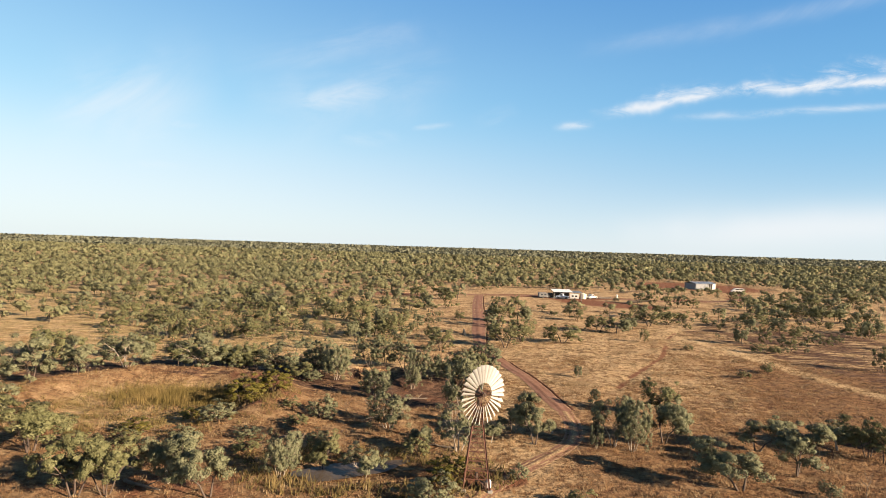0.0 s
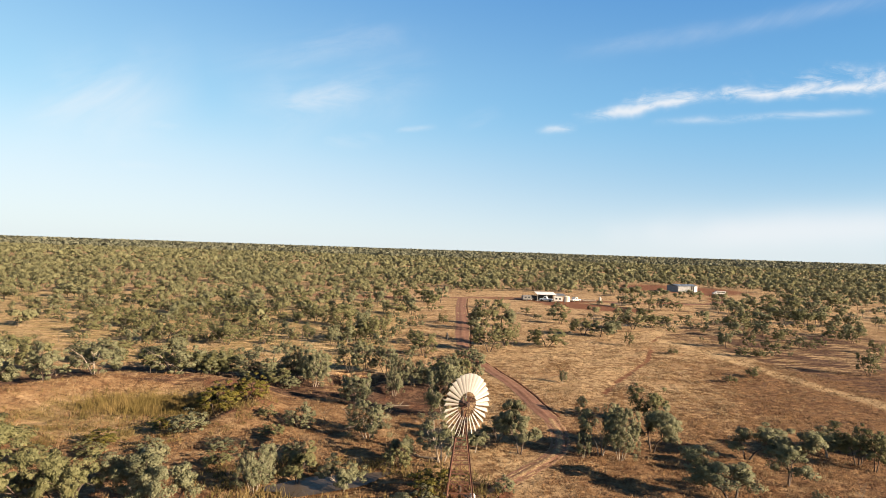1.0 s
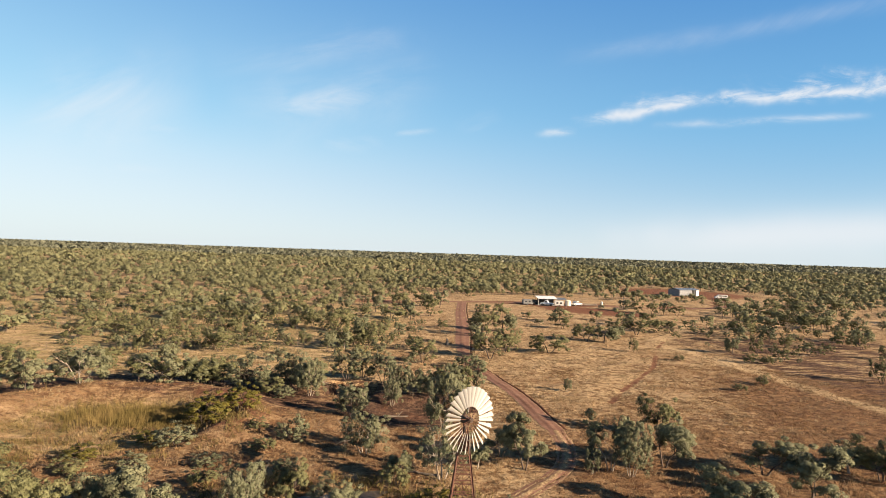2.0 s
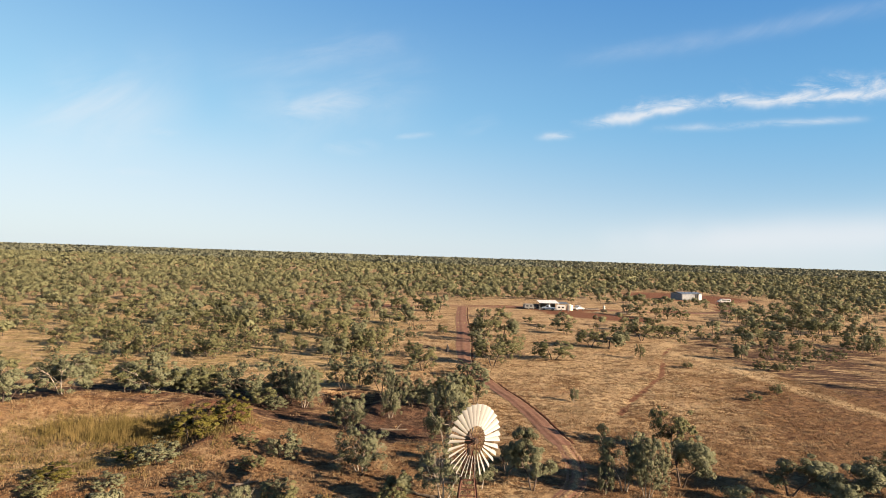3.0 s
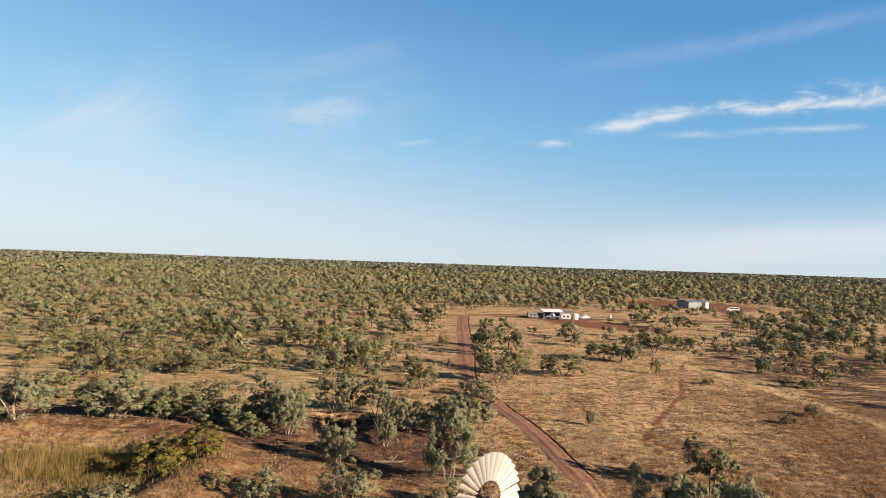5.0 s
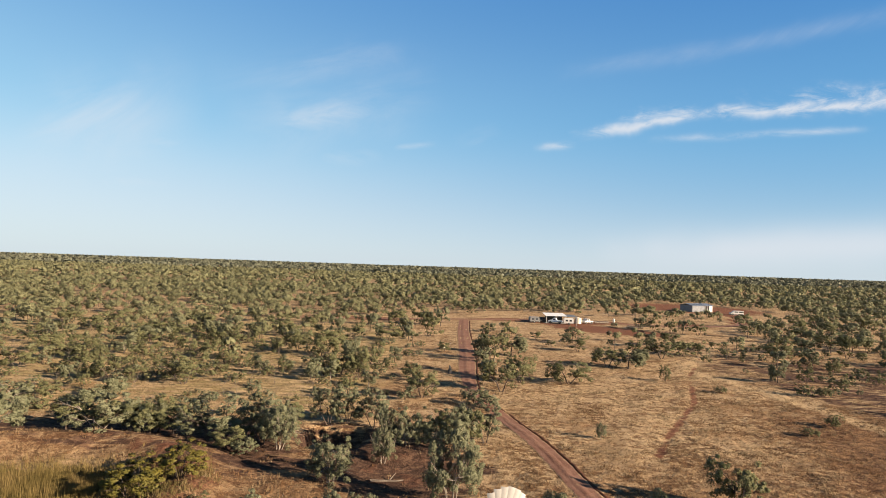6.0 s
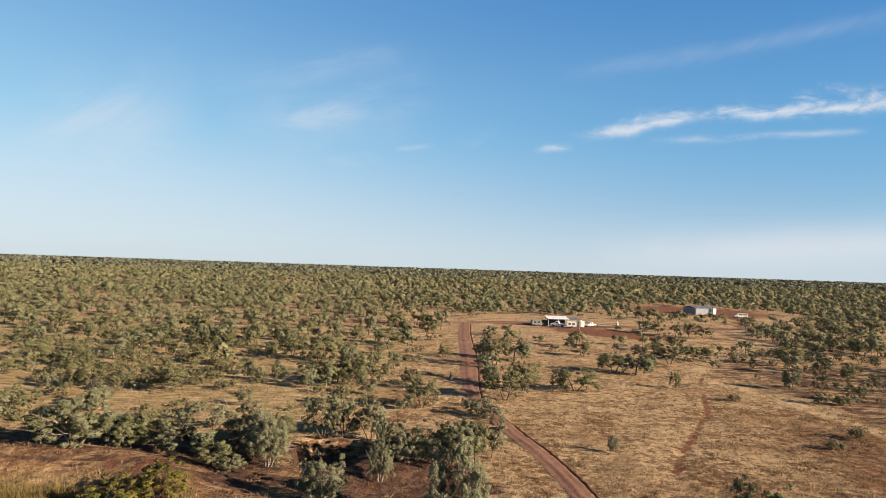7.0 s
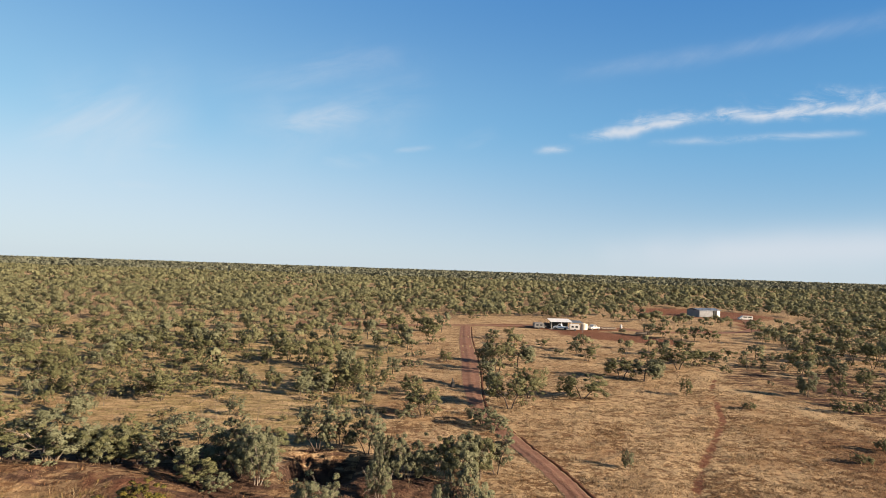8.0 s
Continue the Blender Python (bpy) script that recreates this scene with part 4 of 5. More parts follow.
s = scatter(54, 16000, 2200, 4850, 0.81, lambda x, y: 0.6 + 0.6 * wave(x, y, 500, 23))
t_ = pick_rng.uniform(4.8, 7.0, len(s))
thicket("woodland_horizon", 4, s, t_, t_ * pick_rng.uniform(3.0, 5.0, len(s)), 9, 0.42, WOODS, False, LEAF_HAZED)


# ---- grass ----
def tufts(name, seed, spots, tall, blades, wide, mat, label, lean=1.7):
    """Tufts of bent blades, all in one mesh."""
    rng = np.random.RandomState(seed)
    n = len(spots)
    base = np.stack([spots[:, 0], spots[:, 1], height(spots[:, 0], spots[:, 1]) - 0.02], 1)[:, None, :].repeat(blades, 1)
    ang = rng.uniform(0, 6.283, (n, blades))
    out = np.stack([np.cos(ang), np.sin(ang), ang * 0], 2)
    root = base + np.stack([np.cos(ang * 7.3), np.sin(ang * 7.3), ang * 0], 2) * rng.uniform(0.0, 0.26, (n, blades, 1))
    h = np.asarray(tall)[:, None, None] * rng.uniform(0.55, 1.2, (n, blades, 1))
    tip = root + out * h * rng.uniform(0.1, lean, (n, blades, 1)) + np.array([0, 0, 1]) * h
    side = np.stack([-np.sin(ang + 0.5), np.cos(ang + 0.5), ang * 0], 2) * wide * rng.uniform(0.6, 1.4, (n, blades, 1))
    verts = np.stack([root - side, root + side, tip], 2).reshape(-1, 3)
    ob = from_arrays(name, verts, np.arange(len(verts)).reshape(-1, 3), mat)
    return tagged(ob, label, "grass", kind="stuff")


def grass_here(x, y):
    bare, darkened, pale, lush, dull = masks(x, y)
    g = 0.62 + 0.55 * wave(x, y, 7, 31) + 0.35 * wave(x, y, 2.3, 32)
    g = g * (1 - 0.92 * smooth(bare, 0.25, 0.7)) * (1 - 0.9 * smooth(darkened, 0.25, 0.6)) * (1 - 0.55 * smooth(x, 33, 44) * (1 - smooth(y, 74, 92))) + 0.3 * pale
    pool_d = np.hypot((x + 6.4) * 0.9 + (y - 41.6) * 0.42, ((y - 41.6) * 0.9 - (x + 6.4) * 0.42) * 2.4)
    g = g * smooth(pool_d, 4.6, 5.6)
    return np.clip(g, 0, 1) * smooth(near_line(x, y, ROAD), 1.3, 2.0)


def russet(x, y):
    return smooth(0.8 * wave(x, y, 16, 41) + 0.5 * wave(x, y, 5, 42) + 0.9 * (1 - smooth(y, 56, 86)) + 0.35 * (x < 0) * (y < 66) + 1.1 * smooth(x, 26, 36) * (1 - smooth(y, 84, 104)) - 0.2, -0.1, 0.5)


g_rng = np.random.RandomState(15)
s = scatter(61, 66000, 30, 72, 0.80, lambda x, y: grass_here(x, y) * (1 - 0.85 * russet(x, y)))
tufts("dry_grass", 1, s, g_rng.uniform(0.08, 0.27, len(s)), 6, 0.018, GRASS, "tufts of dry straw-yellow grass on red earth")
s = scatter(62, 66000, 32, 96, 0.80, lambda x, y: grass_here(x, y) * russet(x, y))
tufts("russet_grass", 2, s, g_rng.uniform(0.07, 0.27, len(s)), 6, 0.018, GRASS_RED, "tufts of reddish-brown dry grass on red earth")
s = scatter(63, 60000, 70, 150, 0.80, lambda x, y: grass_here(x, y) * (1 - 0.6 * russet(x, y)))
tufts("dry_grass", 3, s, g_rng.uniform(0.05, 0.15, len(s)), 5, 0.034, GRASS, "tufts of dry straw-yellow grass on red earth")
s = scatter(66, 60000, 30, 125, 0.80, lambda x, y: grass_here(x, y) * smooth(wave(x, y, 5, 44) + 0.5 * wave(x, y, 2.2, 45), -0.1, 0.5))
tufts("tussock_grass", 7, s, g_rng.uniform(0.18, 0.40, len(s)), 7, 0.019, GRASS, "taller tussocks of bleached dry grass")
# tall reeds and sedge in the hollow
s = np.stack([g_rng.normal(-26.5, 3.4, 3000), g_rng.normal(60.0, 1.7, 3000)], 1)
tufts("reeds", 4, s, g_rng.uniform(0.35, 0.95, len(s)), 7, 0.013, REED, "tall yellowing reeds standing in the hollow", 0.35)
s = scatter(64, 60000, 40, 72, 0.8, lambda x, y: (np.hypot((x - DAM[0]) / 14.5, (y - DAM[1]) / 12) < 1) * (0.15 + 0.8 * wave(x, y, 4, 33)) * smooth(58.5 + 0.25 * (x + 28) - y, -6, 3))
tufts("sedge", 5, s, g_rng.uniform(0.18, 0.45, len(s)), 6, 0.022, SEDGE, "low green and yellow sedge in the hollow")
s = scatter(65, 6000, 34, 50, 0.5, lambda x, y: (np.abs(np.hypot((x + 5) / 9, (y - 41) / 4.2) - 0.9) < 0.3) * (0.5 + 0.6 * wave(x, y, 3, 34)))
tufts("sedge", 6, s, g_rng.uniform(0.3, 0.75, len(s)), 5, 0.035, SEDGE, "green sedge fringing the muddy pool")


# ---- the windmill ----
def windmill():
    mill = empty("windmill", (2.67, 39.03, gz(2.67, 39.03)))
    top, foot, head = 5.55, 0.86, 0.16
    corner = lambda sx, sy, z: Vector((sx * (foot + (head - foot) * z / top), sy * (foot + (head - foot) * z / top), z))
    for sx in (-1, 1):
        for sy in (-1, 1):
            bm = bmesh.new()
            angle_bar(bm, corner(sx, sy, -0.15), corner(sx, sy, top), 0.085)
            part("tower_leg", bm, RUST, mill)
    levels = [0.75, 1.45, 2.10, 2.72, 3.3, 3.85, 4.4, 5.0]
    sides = [((-1, -1), (1, -1)), ((1, -1), (1, 1)), ((1, 1), (-1, 1)), ((-1, 1), (-1, -1))]
    for z in levels:
        for a, b in sides:
            bm = bmesh.new()
            angle_bar(bm, corner(*a, z), corner(*b, z), 0.055, 0.012)
            part("girt", bm, RUST, mill)
    for lo, hi in ((0.05, 1.45), (1.45, 2.72), (2.72, 3.85), (3.85, 5.0)):
        for a, b in sides:
            for p, q in ((a, b), (b, a)):
                bm = bmesh.new()
                tube(bm, corner(*p, lo), corner(*q, hi), 0.019, sides=5)
                part("brace", bm, RUST, mill)
    # ladder up one leg
    bm = bmesh.new()
    for off in (0.05, 0.36):
        a, b = corner(-1, -1, 0.2), corner(-1, -1, 5.1)
        tube(bm, a + Vector((-0.05, off, 0)), b + Vector((-0.05, off, 0)), 0.014, sides=5)
    for k in range(16):
        c = corner(-1, -1, 0.35 + k * 0.3)
        tube(bm, c + Vector((-0.05, 0.05, 0)), c + Vector((-0.05, 0.36, 0)), 0.011, sides=5)
    part("ladder", bm, RUST, mill)
    bm = bmesh.new()
    for k in range(-3, 4):
        box(bm, k * 0.115, 0, 5.02, 0.09, 0.80, 0.035, 0.006)
    part("platform", bm, plain("weathered_board", (0.20, 0.13, 0.09), (0.12, 0.075, 0.05), 3, 0.9), mill)
    # head, wheel and tail turn together
    turn = Matrix.Rotation(radians(42), 4, "Z")
    hub_z, front, radius = 6.2, -0.45, 1.95
    bm = bmesh.new()
    tube(bm, (0, 0, 5.35), (0, 0, 5.95), 0.10, 0.12, 12)
    box(bm, 0, 0.02, 6.15, 0.30, 0.50, 0.42, 0.06)
    tube(bm, (0, 0.02, 6.34), (0, 0.02, 6.60), 0.15, 0.05, 12)
    tube(bm, (0, 0.1, hub_z), (0, front - 0.08, hub_z), 0.055, sides=10)
    bm.transform(turn)
    part("gearbox", bm, GREASE, mill, "dark greasy cast-iron gearbox")
    bm = bmesh.new()
    tube(bm, (0, front - 0.10, hub_z), (0, front + 0.12, hub_z), 0.15, 0.15, 16)
    tube(bm, (0, front - 0.15, hub_z), (0, front - 0.10, hub_z), 0.07, 0.10, 12)
    bm.transform(turn)
    wheel = part("wheel", bm, GREASE, mill, "round fan wheel of pale metal blades")
    for r, thick in ((0.43 * radius, 0.016), (0.80 * radius, 0.018)):
        bm = bmesh.new()
        for k in range(48):
            a0, a1 = 2 * math.pi * k / 48, 2 * math.pi * (k + 1) / 48
            tube(bm, (r * math.cos(a0), front + 0.10, hub_z + r * math.sin(a0)), (r * math.cos(a1), front + 0.10, hub_z + r * math.sin(a1)), thick, sides=5, caps=False)
        bm.transform(turn)
        part("rim", bm, RUST, wheel)
    for k in range(16):
        bm = bmesh.new()
        a = 2 * math.pi * (k + 0.5) / 16
        back = front + (0.10 if k % 2 else -0.06)
        tube(bm, (0.12 * math.cos(a), back, hub_z + 0.12 * math.sin(a)), (0.80 * radius * math.cos(a), front + 0.10, hub_z + 0.80 * radius * math.sin(a)), 0.013, sides=5)
        bm.transform(turn)
        part("spoke", bm, RUST, wheel)
    # one curved blade of thin sheet, then copies round the wheel
    count, pitch = 32, radians(37)
    bm = bmesh.new()
    rows = []
    for r, wide in ((0.40, 0.12), (0.60, 0.18), (0.80, 0.24), (0.975, 0.29), (1.0, 0.275)):
        for lay in (0.0, 0.006):
            row = []
            for k in range(6):
                s = k / 5 - 0.5
                chord, bow = s * wide, 0.03 * wide / 0.4 * (1 - 4 * s * s) + lay
                row.append(bm.verts.new((r * radius, -chord * math.sin(pitch) - bow * math.cos(pitch), -chord * math.cos(pitch) + bow * math.sin(pitch))))
            rows.append(row)
    for i in range(0, len(rows) - 2, 2):
        for lay in (0, 1):
            a, b = rows[i + lay], rows[i + 2 + lay]
            for k in range(5):
                bm.faces.new((a[k], a[k + 1], b[k + 1], b[k]))
        for k in (0, 5):
            bm.faces.new((rows[i][k], rows[i + 1][k], rows[i + 3][k], rows[i + 2][k]))
    for i in (0, len(rows) - 2):
        for k in range(5):
            bm.faces.new((rows[i][k], rows[i][k + 1], rows[i + 1][k + 1], rows[i + 1][k]))
    bmesh.ops.recalc_face_normals(bm, faces=bm.faces)
    first = part("blade", bm, BLADE, wheel)
    mesh = first.data
    for k in range(count):
        ob = first if k == 0 else new("blade", mesh)
        ob.parent = wheel
        wob = radians(random.Random(k).uniform(-1.0, 1.0))
        tip_in = Matrix.Rotation(radians(random.Random(k + 99).uniform(-4, 4)), 4, "X")
        ob.matrix_basis = turn @ Matrix.Translation((0, front + 0.05, hub_z)) @ Matrix.Rotation(-2 * math.pi * (k + 0.3) / count + wob, 4, "Y") @ tip_in
    # the tail, swung back behind the wheel
    bm = bmesh.new()
    for dx in (-0.09, 0.09):
        tube(bm, (dx, 0.15, 6.22), (dx * 0.3, 1.75, 6.38), 0.022, sides=6)
    tube(bm, (0, 0.1, 6.62), (0, 1.6, 6.40), 0.012, sides=5)
    bm.transform(Matrix.Rotation(radians(-8), 4, "Z"))
    part("tail_boom", bm, RUST, mill)
    bm = bmesh.new()
    outline = [(1.55, -0.30), (2.9, -0.52), (3.0, 0.0), (2.9, 0.55), (1.55, 0.33), (1.72, 0.0)]
    sheets = [[bm.verts.new((dx, y, 6.40 + z)) for y, z in outline] for dx in (-0.004, 0.004)]
    for sh in sheets:
        bm.faces.new(sh)
    for k in range(6):
        bm.faces.new((sheets[0][k], sheets[0][(k + 1) % 6], sheets[1][(k + 1) % 6], sheets[1][k]))
    bm.transform(Matrix.Rotation(radians(-8), 4, "Z"))
    part("tail_vane", bm, ZINC, mill, "dull zinc tail vane")
    # pump rod and well head
    bm = bmesh.new()
    tube(bm, (0, 0, 0.9), (0, 0, 5.4), 0.016, sides=6)
    part("pump_rod", bm, RUST, mill)
    bm = bmesh.new()
    tube(bm, (0, 0, -0.1), (0, 0, 0.62), 0.09, 0.09, 10)
    tube(bm, (0, 0, 0.62), (0, 0, 0.95), 0.13, 0.10, 10)
    tube(bm, (0, 0, 0.45), (0.75, -0.35, 0.42), 0.045, sides=8)
    part("well_head", bm, GREASE, mill)
    for sx in (-1, 1):
        for sy in (-1, 1):
            bm = bmesh.new()
            box(bm, sx * 0.87, sy * 0.87, 0.02, 0.32, 0.32, 0.22, 0.02)
            part("footing", bm, CONCRETE, mill)
    tagged(mill, "old wind pump with pale fan blades on a rusty lattice tower", "windmill")


windmill()


def engine_box():
    """The small pump engine beside the bore."""
    thing = empty("pump_engine", (3.25, 38.55, gz(3.25, 38.55)), 15)
    bm = bmesh.new()
    box(bm, 0, 0, 0.08, 0.75, 0.42, 0.10, 0.01)
    part("skid", bm, RUST, thing)
    bm = bmesh.new()
    box(bm, -0.12, 0, 0.34, 0.34, 0.34, 0.42, 0.04)
    tube(bm, (-0.12, 0, 0.55), (-0.12, 0, 0.72), 0.05, sides=8)
    part("engine", bm, GREASE, thing)
    bm = bmesh.new()
    box(bm, 0.22, 0, 0.40, 0.28, 0.36, 0.50, 0.05)
    part("tank", bm, WHITE, thing, "white fuel tank")
    tagged(thing, "small pump engine with a white tank on a skid", "engine")


engine_box()


# ---- dead wood ----
def dead_sapling(x, y, tall, seed):
    """A bare grey stem with a few broken twigs."""
    rng = random.Random(seed)
    thing = empty("dead_sapling", (x, y, gz(x, y)), rng.uniform(0, 360))
    bm = bmesh.new()
    p = Vector((0, 0, -0.1))
    way = Vector((rng.uniform(-0.15, 0.15), rng.uniform(-0.15, 0.15), 1))
    for k in range(4):
        q = p + way.normalized() * tall / 4
        tube(bm, p, q, 0.03 * (1 - k * 0.2), 0.03 * (0.8 - k * 0.2), 5)
        p, way = q, way + Vector((rng.uniform(-0.3, 0.3), rng.uniform(-0.3, 0.3), 0))
    part("trunk", bm, BARK_GREY, thing)
    for k in range(rng.randint(3, 5)):
        bm = bmesh.new()
        z, a, reach = tall * rng.uniform(0.4, 0.9), rng.uniform(0, 6.28), rng.uniform(0.3, 0.8)
        start = Vector((0, 0, z))
        tube(bm, start, start + Vector((reach * math.cos(a), reach * math.sin(a), reach * 0.8)), 0.014, 0.006, 4)
        part("twig", bm, BARK_GREY, thing)
    tagged(thing, "bare grey dead sapling standing in dry grass", "dead tree", "dead saplings")


def fallen_log(x, y, long, turn, seed):
    rng = random.Random(seed)
    thing = empty("fallen_log", (x, y, gz(x, y) + 0.10), turn)
    bm = bmesh.new()
    p = Vector((-long / 2, 0, 0))
    for k in range(4):
        q = p + Vector((long / 4, rng.uniform(-0.12, 0.12), rng.uniform(-0.02, 0.03)))
        tube(bm, p, q, 0.12 - k * 0.018, 0.105 - k * 0.018, 7)
        p = q
    part("trunk", bm, BARK_GREY, thing)
    bm = bmesh.new()
    tube(bm, (0.1 * long, 0, 0), (0.3 * long, 0.5, 0.35), 0.05, 0.02, 5)
    part("branch", bm, BARK_GREY, thing)
    tagged(thing, "pale weathered log lying in dry grass", "log", "fallen logs")


dead = random.Random(12)
for k in range(30):
    y = dead.uniform(84, 128)
    dead_sapling(dead.uniform(-0.62, -0.12) * y, y, dead.uniform(1.4, 3.2), k)
for k, (x, y) in enumerate(((-43.0, 68.0), (-41.8, 68.3), (28.5, 39.5), (3.0, 49.5), (-9.0, 55.0), (62.0, 104.0), (66.0, 96.0))):
    dead_sapling(x, y, dead.uniform(1.0, 2.0), 40 + k)
for k, (x, y, long, turn) in enumerate(((0.2, 47.4, 2.4, 160), (-18.5, 36.6, 3.2, -24), (-12.0, 47.5, 2.0, 30), (33.0, 42.0, 1.8, 60), (-3.0, 63.0, 2.5, 10))):
    fallen_log(x, y, long, turn, k)


def stump(x, y):
    thing = empty("burnt_stump", (x, y, gz(x, y)))
    bm = bmesh.new()
    tube(bm, (0, 0, -0.1), (0.05, 0, 0.7), 0.38, 0.26, 9)
    tube(bm, (0.05, 0, 0.7), (-0.05, 0.05, 1.25), 0.24, 0.06, 8)
    part("trunk", bm, DARK, thing)
    tagged(thing, "blackened burnt stump beside the dirt track", "stump")


stump(2.6, 107.5)


# ---- the homestead ----
def ribbed_roof(bm, cx, cy, cz, sx, sy, drop, ribs):
    """A thin ribbed sheet roof that falls by drop towards -y."""
    for k in range(ribs * 2):
        x0, x1 = cx - sx / 2 + sx * k / (ribs * 2), cx - sx / 2 + sx * (k + 1) / (ribs * 2)
        up = 0.03 * (k % 2)
        quad = []
        for z in (0.0, 0.05):
            quad.append([bm.verts.new((x, y, cz + z + up + drop * ((y - cy) / sy))) for x, y in ((x0, cy - sy / 2), (x1, cy - sy / 2), (x1, cy + sy / 2), (x0, cy + sy / 2))])
        bm.faces.new(quad[0][::-1])
        bm.faces.new(quad[1])
        for i in range(4):
            bm.faces.new((quad[0][i], quad[0][(i + 1) % 4], quad[1][(i + 1) % 4], quad[1][i]))


def shelter():
    """The open shelter: a pale sheet roof on posts over a dim living space."""
    thing = empty("open_shelter", (36.2, 200.0, gz(36, 200)), 4)
    bm = bmesh.new()
    ribbed_roof(bm, 0, 0, 2.5, 6.4, 4.4, 0.6, 16)
    part("roof", bm, ROOF_WHITE, thing, "pale sheet-metal roof")
    for x in (-3.0, 0.0, 3.0):
        for y in (-2.0, 2.0):
            bm = bmesh.new()
            tube(bm, (x, y, -0.1), (x, y, 2.5 + 0.6 * y / 4.4), 0.06, sides=8)
            part("post", bm, WHITE if y < 0 else GREY_SHEET, thing)
    for y in (-2.0, 2.0):
        bm = bmesh.new()
        box(bm, 0, y, 2.43 + 0.6 * y / 4.4, 6.2, 0.08, 0.14, 0.01)
        part("beam", bm, GREY_SHEET, thing)
    # a lower lean-to roof carried on from its sunny end
    bm = bmesh.new()
    ribbed_roof(bm, 4.9, 0.2, 2.15, 3.4, 3.6, 0.45, 9)
    part("awning", bm, ZINC, thing, "dull zinc lean-to roof")
    for y in (-1.4, 1.8):
        bm = bmesh.new()
        tube(bm, (6.4, y, -0.1), (6.4, y, 2.15 + 0.45 * (y - 0.2) / 3.6), 0.05, sides=8)
        part("post", bm, GREY_SHEET, thing)
    bm = bmesh.new()
    box(bm, 0.2, 1.7, 1.2, 5.4, 0.12, 2.4)
    part("back_wall", bm, DARK, thing)
    bm = bmesh.new()
    box(bm, 0, 0, -0.02, 6.3, 4.3, 0.16, 0.02)
    part("slab", bm, CONCRETE, thing)
    tagged(thing, "open shelter with pale tin roof on thin posts", "shelter")


def vehicle(name, x, y, turn, long, wide, tall, body_mat, label, category, kind):
    """Parked vehicles: kind is 'ute', 'van' or 'caravan'."""
    thing = empty(name, (x, y, gz(x, y)), turn)
    profiles = {
        "ute": [(-0.5, 0.28), (-0.5, 0.55), (-0.10, 0.57), (-0.07, 1.0), (0.14, 1.0), (0.22, 0.62), (0.48, 0.55), (0.5, 0.28)],
        "van": [(-0.5, 0.18), (-0.5, 0.92), (-0.46, 1.0), (0.22, 1.0), (0.36, 0.60), (0.48, 0.50), (0.5, 0.18)],
        "caravan": [(-0.5, 0.22), (-0.5, 0.86), (-0.44, 1.0), (0.44, 1.0), (0.5, 0.80), (0.5, 0.42), (0.44, 0.22)],
    }
    prof = profiles[kind]
    bm = bmesh.new()
    rows = [[bm.verts.new((px * long, s * wide / 2, pz * tall)) for px, pz in prof] for s in (-1, 1)]
    bm.faces.new(rows[0])
    bm.faces.new(rows[1][::-1])
    for k in range(len(prof)):
        q = (k + 1) % len(prof)
        bm.faces.new((rows[0][k], rows[1][k], rows[1][q], rows[0][q]))
    bmesh.ops.bevel(bm, geom=list(bm.edges), offset=0.05, segments=2, affect="EDGES")
    bmesh.ops.recalc_face_normals(bm, faces=bm.faces)
    part("body", bm, body_mat, thing)
    r = 0.34 if kind != "caravan" else 0.30
    axles = (-0.33, 0.33) if kind != "caravan" else (-0.05,)
    for ax in axles:
        for s in (-1, 1):
            bm = bmesh.new()
            tube(bm, (ax * long, s * (wide / 2 - 0.20), r), (ax * long, s * (wide / 2 + 0.02), r), r, r, 16)
            wheel = part("wheel", bm, RUBBER, thing)
            bm = bmesh.new()
            tube(bm, (ax * long, s * (wide / 2), r), (ax * long, s * (wide / 2 + 0.035), r), r * 0.55, r * 0.5, 12)
            part("rim", bm, ZINC, wheel)
    panes = {"ute": [(-0.03, 0.13, 0.66, 0.94)], "van": [(-0.42, -0.12, 0.62, 0.88), (-0.08, 0.2, 0.62, 0.88)], "caravan": [(-0.32, -0.08, 0.52, 0.78), (0.08, 0.3, 0.52, 0.78)]}[kind]
    for a, b, lo, hi in panes:
        for s in (-1, 1):
            bm = bmesh.new()
            box(bm, (a + b) / 2 * long, s * (wide / 2 + 0.004), (lo + hi) / 2 * tall, (b - a) * long, 0.03, (hi - lo) * tall, 0.01)
            part("window", bm, GLASS, thing)
    bm = bmesh.new()
    box(bm, -long / 2 - 0.0, 0, 0.3 * tall, 0.10, wide * 0.9, 0.12, 0.02)
    part("bumper", bm, DARK, thing)
    tagged(thing, label, category)


def round_tank(x, y, r, h, mat, label):
    thing = empty("water_tank", (x, y, gz(x, y)))
    bm = bmesh.new()
    for k in range(10):
        z = k * h / 10
        tube(bm, (0, 0, z), (0, 0, z + h / 20), r, r + 0.025, 24, caps=False)
        tube(bm, (0, 0, z + h / 20), (0, 0, z + h / 10), r + 0.025, r, 24, caps=False)
    part("wall", bm, mat, thing)
    bm = bmesh.new()
    tube(bm, (0, 0, h - 0.01), (0, 0, h + 0.22), r + 0.04, 0.25, 24)
    tube(bm, (0, 0, h + 0.18), (0, 0, h + 0.30), 0.28, 0.26, 12)
    part("lid", bm, mat, thing)
    bm = bmesh.new()
    tube(bm, (r, 0, 0.15), (r + 0.25, 0, 0.15), 0.04, sides=6)
    part("outlet", bm, ZINC, thing)
    tagged(thing, label, "water tank")


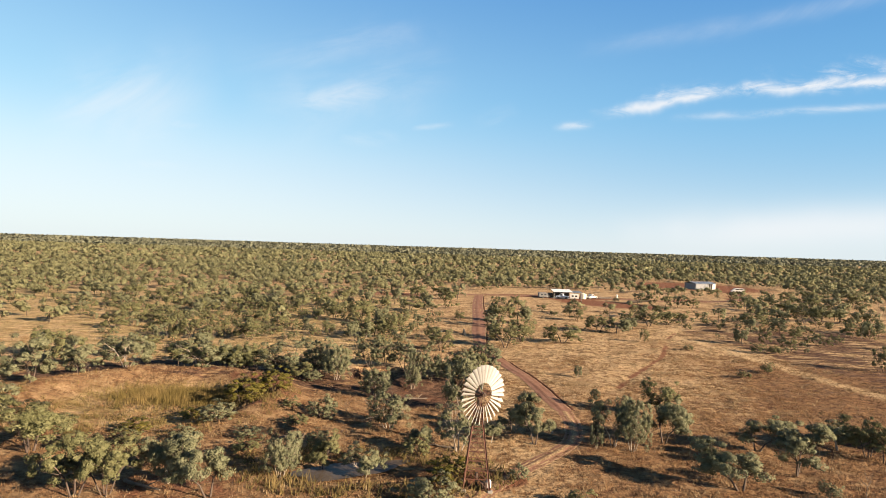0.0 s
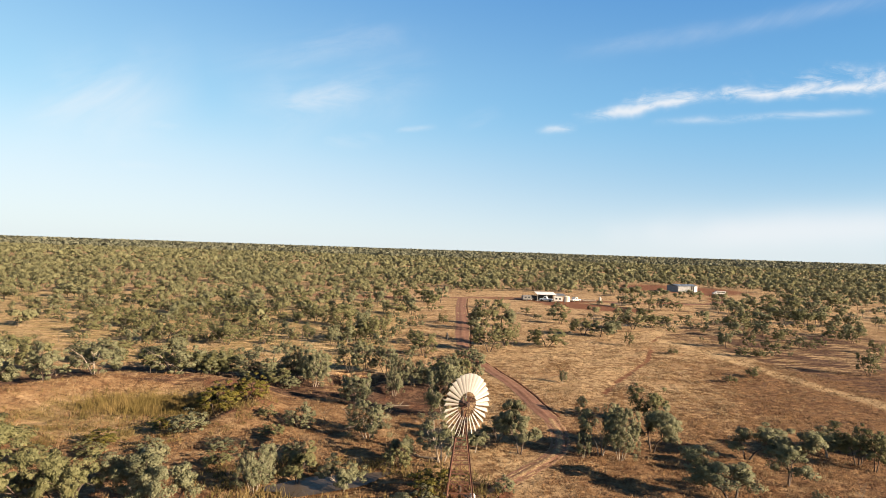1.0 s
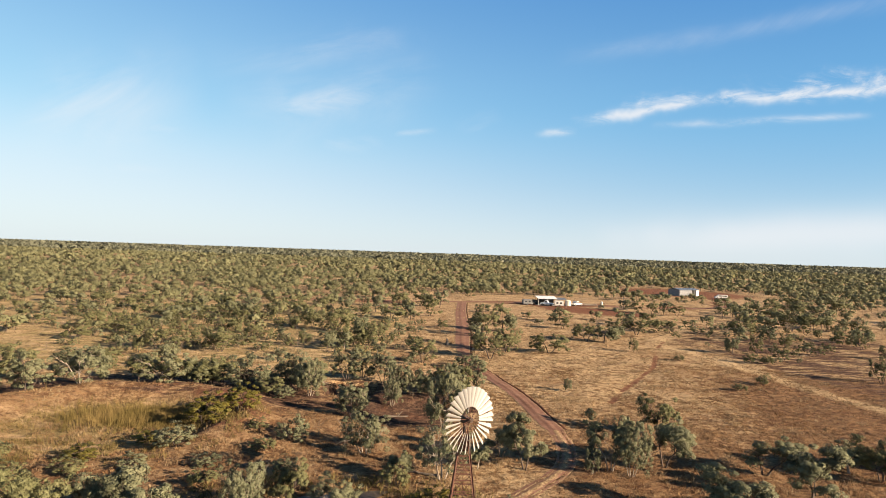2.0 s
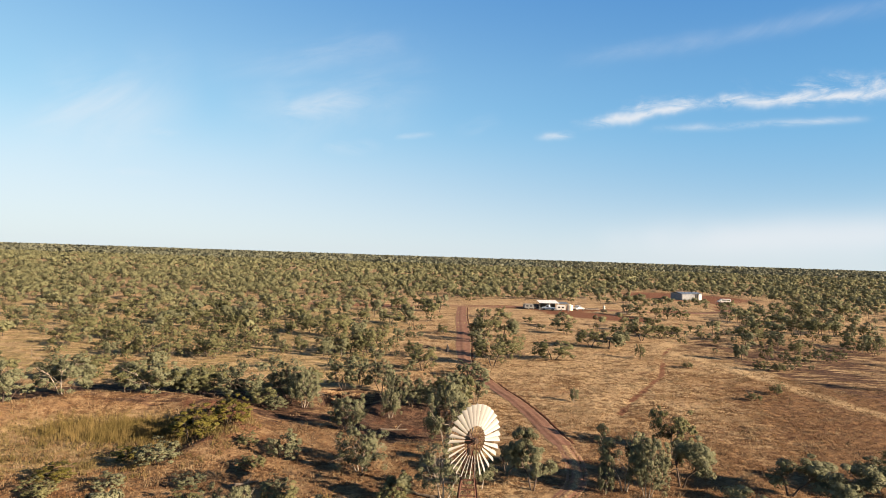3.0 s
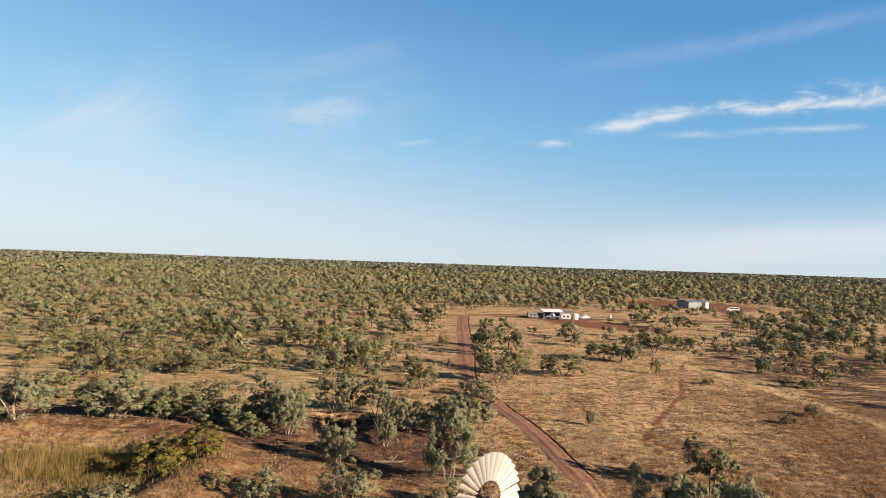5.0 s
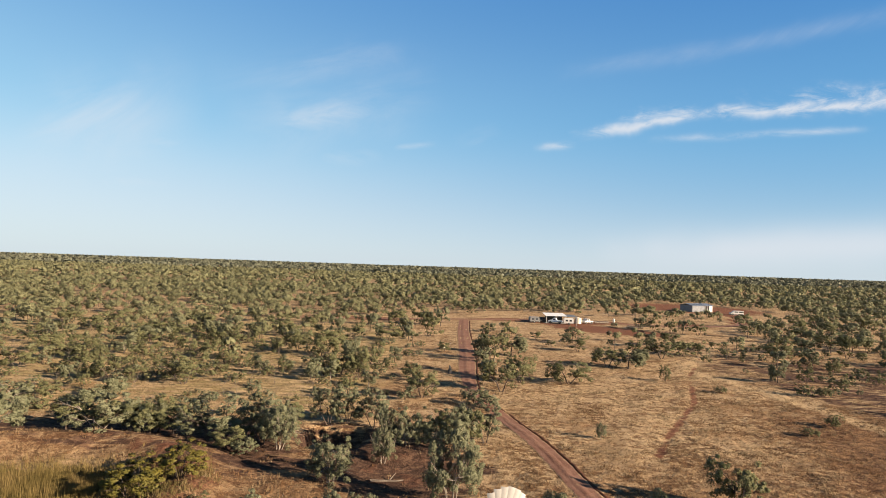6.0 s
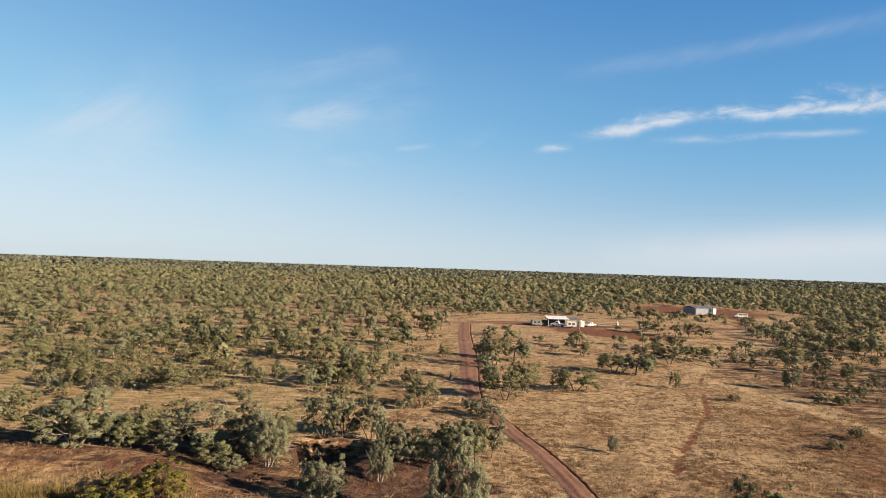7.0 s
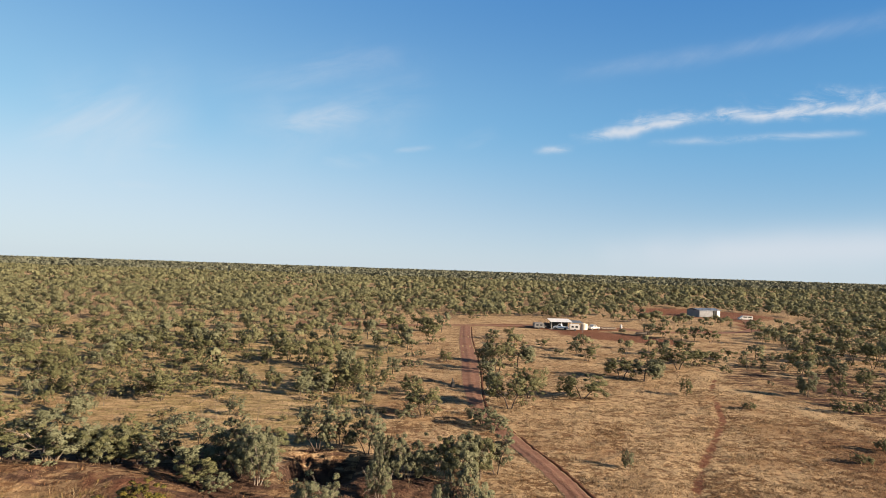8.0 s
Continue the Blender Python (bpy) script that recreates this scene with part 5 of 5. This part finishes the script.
def machinery_shed():
    thing = empty("machinery_shed", (114.0, 279.5, gz(113, 280)), 22)
    long, deep, h = 11.5, 7.0, 2.9
    for y, name, mat in ((deep / 2, "back_wall", GREY_SHEET),):
        bm = bmesh.new()
        box(bm, 0, y, h / 2, long, 0.08, h)
        for k in range(60):
            box(bm, -long / 2 + (k + 0.5) * long / 60, y + 0.05, h / 2, 0.06, 0.03, h)
        part(name, bm, mat, thing)
    for x in (-long / 2, long / 2):
        bm = bmesh.new()
        box(bm, x, 0, h / 2, 0.08, deep - 0.1, h)
        part("end_wall", bm, WHITE if x > 0 else GREY_SHEET, thing)
    # the front: sheeted over most of its length, open bays beyond
    bm = bmesh.new()
    box(bm, -2.2, -deep / 2, h / 2 - 0.1, long - 4.6, 0.08, h - 0.2)
    for k in range(40):
        box(bm, -5.6 + (k + 0.5) * 6.8 / 40, -deep / 2 - 0.05, h / 2 - 0.1, 0.06, 0.03, h - 0.2)
    part("front_wall", bm, GREY_SHEET, thing)
    bm = bmesh.new()
    box(bm, long / 2 - 0.9, -deep / 2, h / 2 - 0.1, 1.7, 0.08, h - 0.2)
    part("front_wall", bm, WHITE, thing)
    for x in (1.5, 2.8, 4.0):
        bm = bmesh.new()
        box(bm, x, -deep / 2, h / 2, 0.14, 0.14, h)
        part("post", bm, WHITE, thing)
    bm = bmesh.new()
    ribbed_roof(bm, 0, -deep / 4 - 0.15, h + 0.25, long + 0.8, deep / 2 + 0.4, 0.75, 30)
    part("roof", bm, BLUE_SHEET, thing, "blue-grey sheet roof")
    bm = bmesh.new()
    ribbed_roof(bm, 0, deep / 4 + 0.15, h + 0.25, long + 0.8, deep / 2 + 0.4, -0.75, 30)
    part("roof", bm, BLUE_SHEET, thing, "blue-grey sheet roof")
    tagged(thing, "long farm shed with blue-grey roof and open bay", "shed")


def gate_post(x, y, h, label):
    thing = empty("pole", (x, y, gz(x, y)))
    bm = bmesh.new()
    tube(bm, (0, 0, -0.1), (0.03, 0, h), 0.08, 0.055, 8)
    part("shaft", bm, CONCRETE, thing)
    bm = bmesh.new()
    tube(bm, (0.03, 0, h - 0.25), (0.5, 0, h - 0.15), 0.03, sides=6)
    part("arm", bm, ZINC, thing)
    tagged(thing, label, "pole")


def gas_stand():
    """A white upright cylinder on a low stand with a dish beside it."""
    thing = empty("white_drum", (55.9, 205.0, gz(56, 205)), 10)
    thing.scale = (0.65, 0.65, 0.65)
    bm = bmesh.new()
    tube(bm, (0, 0, 0.35), (0, 0, 1.75), 0.55, 0.55, 20)
    tube(bm, (0, 0, 1.75), (0, 0, 2.25), 0.55, 0.16, 20)
    tube(bm, (0, 0, 2.25), (0, 0, 2.5), 0.14, 0.14, 12)
    part("drum", bm, WHITE, thing)
    for k in range(3):
        a = k * 2.094
        bm = bmesh.new()
        tube(bm, (0.6 * math.cos(a), 0.6 * math.sin(a), -0.05), (0.45 * math.cos(a), 0.45 * math.sin(a), 0.5), 0.05, sides=6)
        part("leg", bm, ZINC, thing)
    bm = bmesh.new()
    tube(bm, (0.3, 0, 1.7), (1.6, 0.1, 0.9), 0.12, 0.10, 10)
    part("chute", bm, GREASE, thing)
    tagged(thing, "white drum on short legs with a sloping chute", "drum")


def timber_stack(x, y, turn, seed):
    thing = empty("timber_stack", (x, y, gz(x, y)), turn)
    rng = random.Random(seed)
    for k in range(9):
        bm = bmesh.new()
        box(bm, rng.uniform(-0.3, 0.3), (k % 3 - 1) * 0.34, 0.14 + (k // 3) * 0.22, 4.2 + rng.uniform(-0.6, 0.6), 0.28, 0.19, 0.015)
        part("plank", bm, BARK if k % 2 else BARK_DARK, thing)
    tagged(thing, "low stack of weathered timber lying on red earth", "timber stack")


shelter()
vehicle("caravan", 39.6, 195.6, 172, 2.9, 1.8, 1.85, WHITE, "white caravan parked beside the tin shelter", "caravan", "caravan")
vehicle("utility_truck", 36.2, 198.2, 160, 4.2, 1.7, 1.6, plain("silver_blue_paint", (0.50, 0.56, 0.62), (0.42, 0.47, 0.53), 1, 0.3), "silver-blue utility truck parked under the shelter", "truck", "ute")
vehicle("caravan", 29.8, 198.6, 8, 3.0, 1.8, 1.75, plain("dark_grey_paint", (0.13, 0.125, 0.12), (0.09, 0.085, 0.08), 1, 0.5), "grey caravan with pale end wall parked by the shelter", "caravan", "caravan")
vehicle("utility_truck", 46.4, 200.8, 215, 4.0, 1.7, 1.5, WHITE, "white utility truck parked beside the water tank", "truck", "ute")
vehicle("van", 124.0, 264.0, 172, 5.2, 1.9, 1.75, WHITE, "white van parked near the farm shed", "van", "van")
vehicle("utility_truck", 32.4, 201.0, 30, 4.4, 1.7, 1.6, DARK, "dark utility truck parked beside the shelter", "truck", "ute")
round_tank(43.4, 199.8, 1.0, 1.65, plain("cream_poly", (0.66, 0.58, 0.46), (0.56, 0.48, 0.37), 1, 0.5), "cream ribbed rainwater tank beside the caravan")
machinery_shed()
gate_post(41.0, 191.4, 2.9, "pale timber pole with a short arm on red earth")
gas_stand()
timber_stack(51.5, 203.0, 5, 1)
timber_stack(62.0, 196.0, -10, 2)
timber_stack(58.0, 190.5, -12, 3)
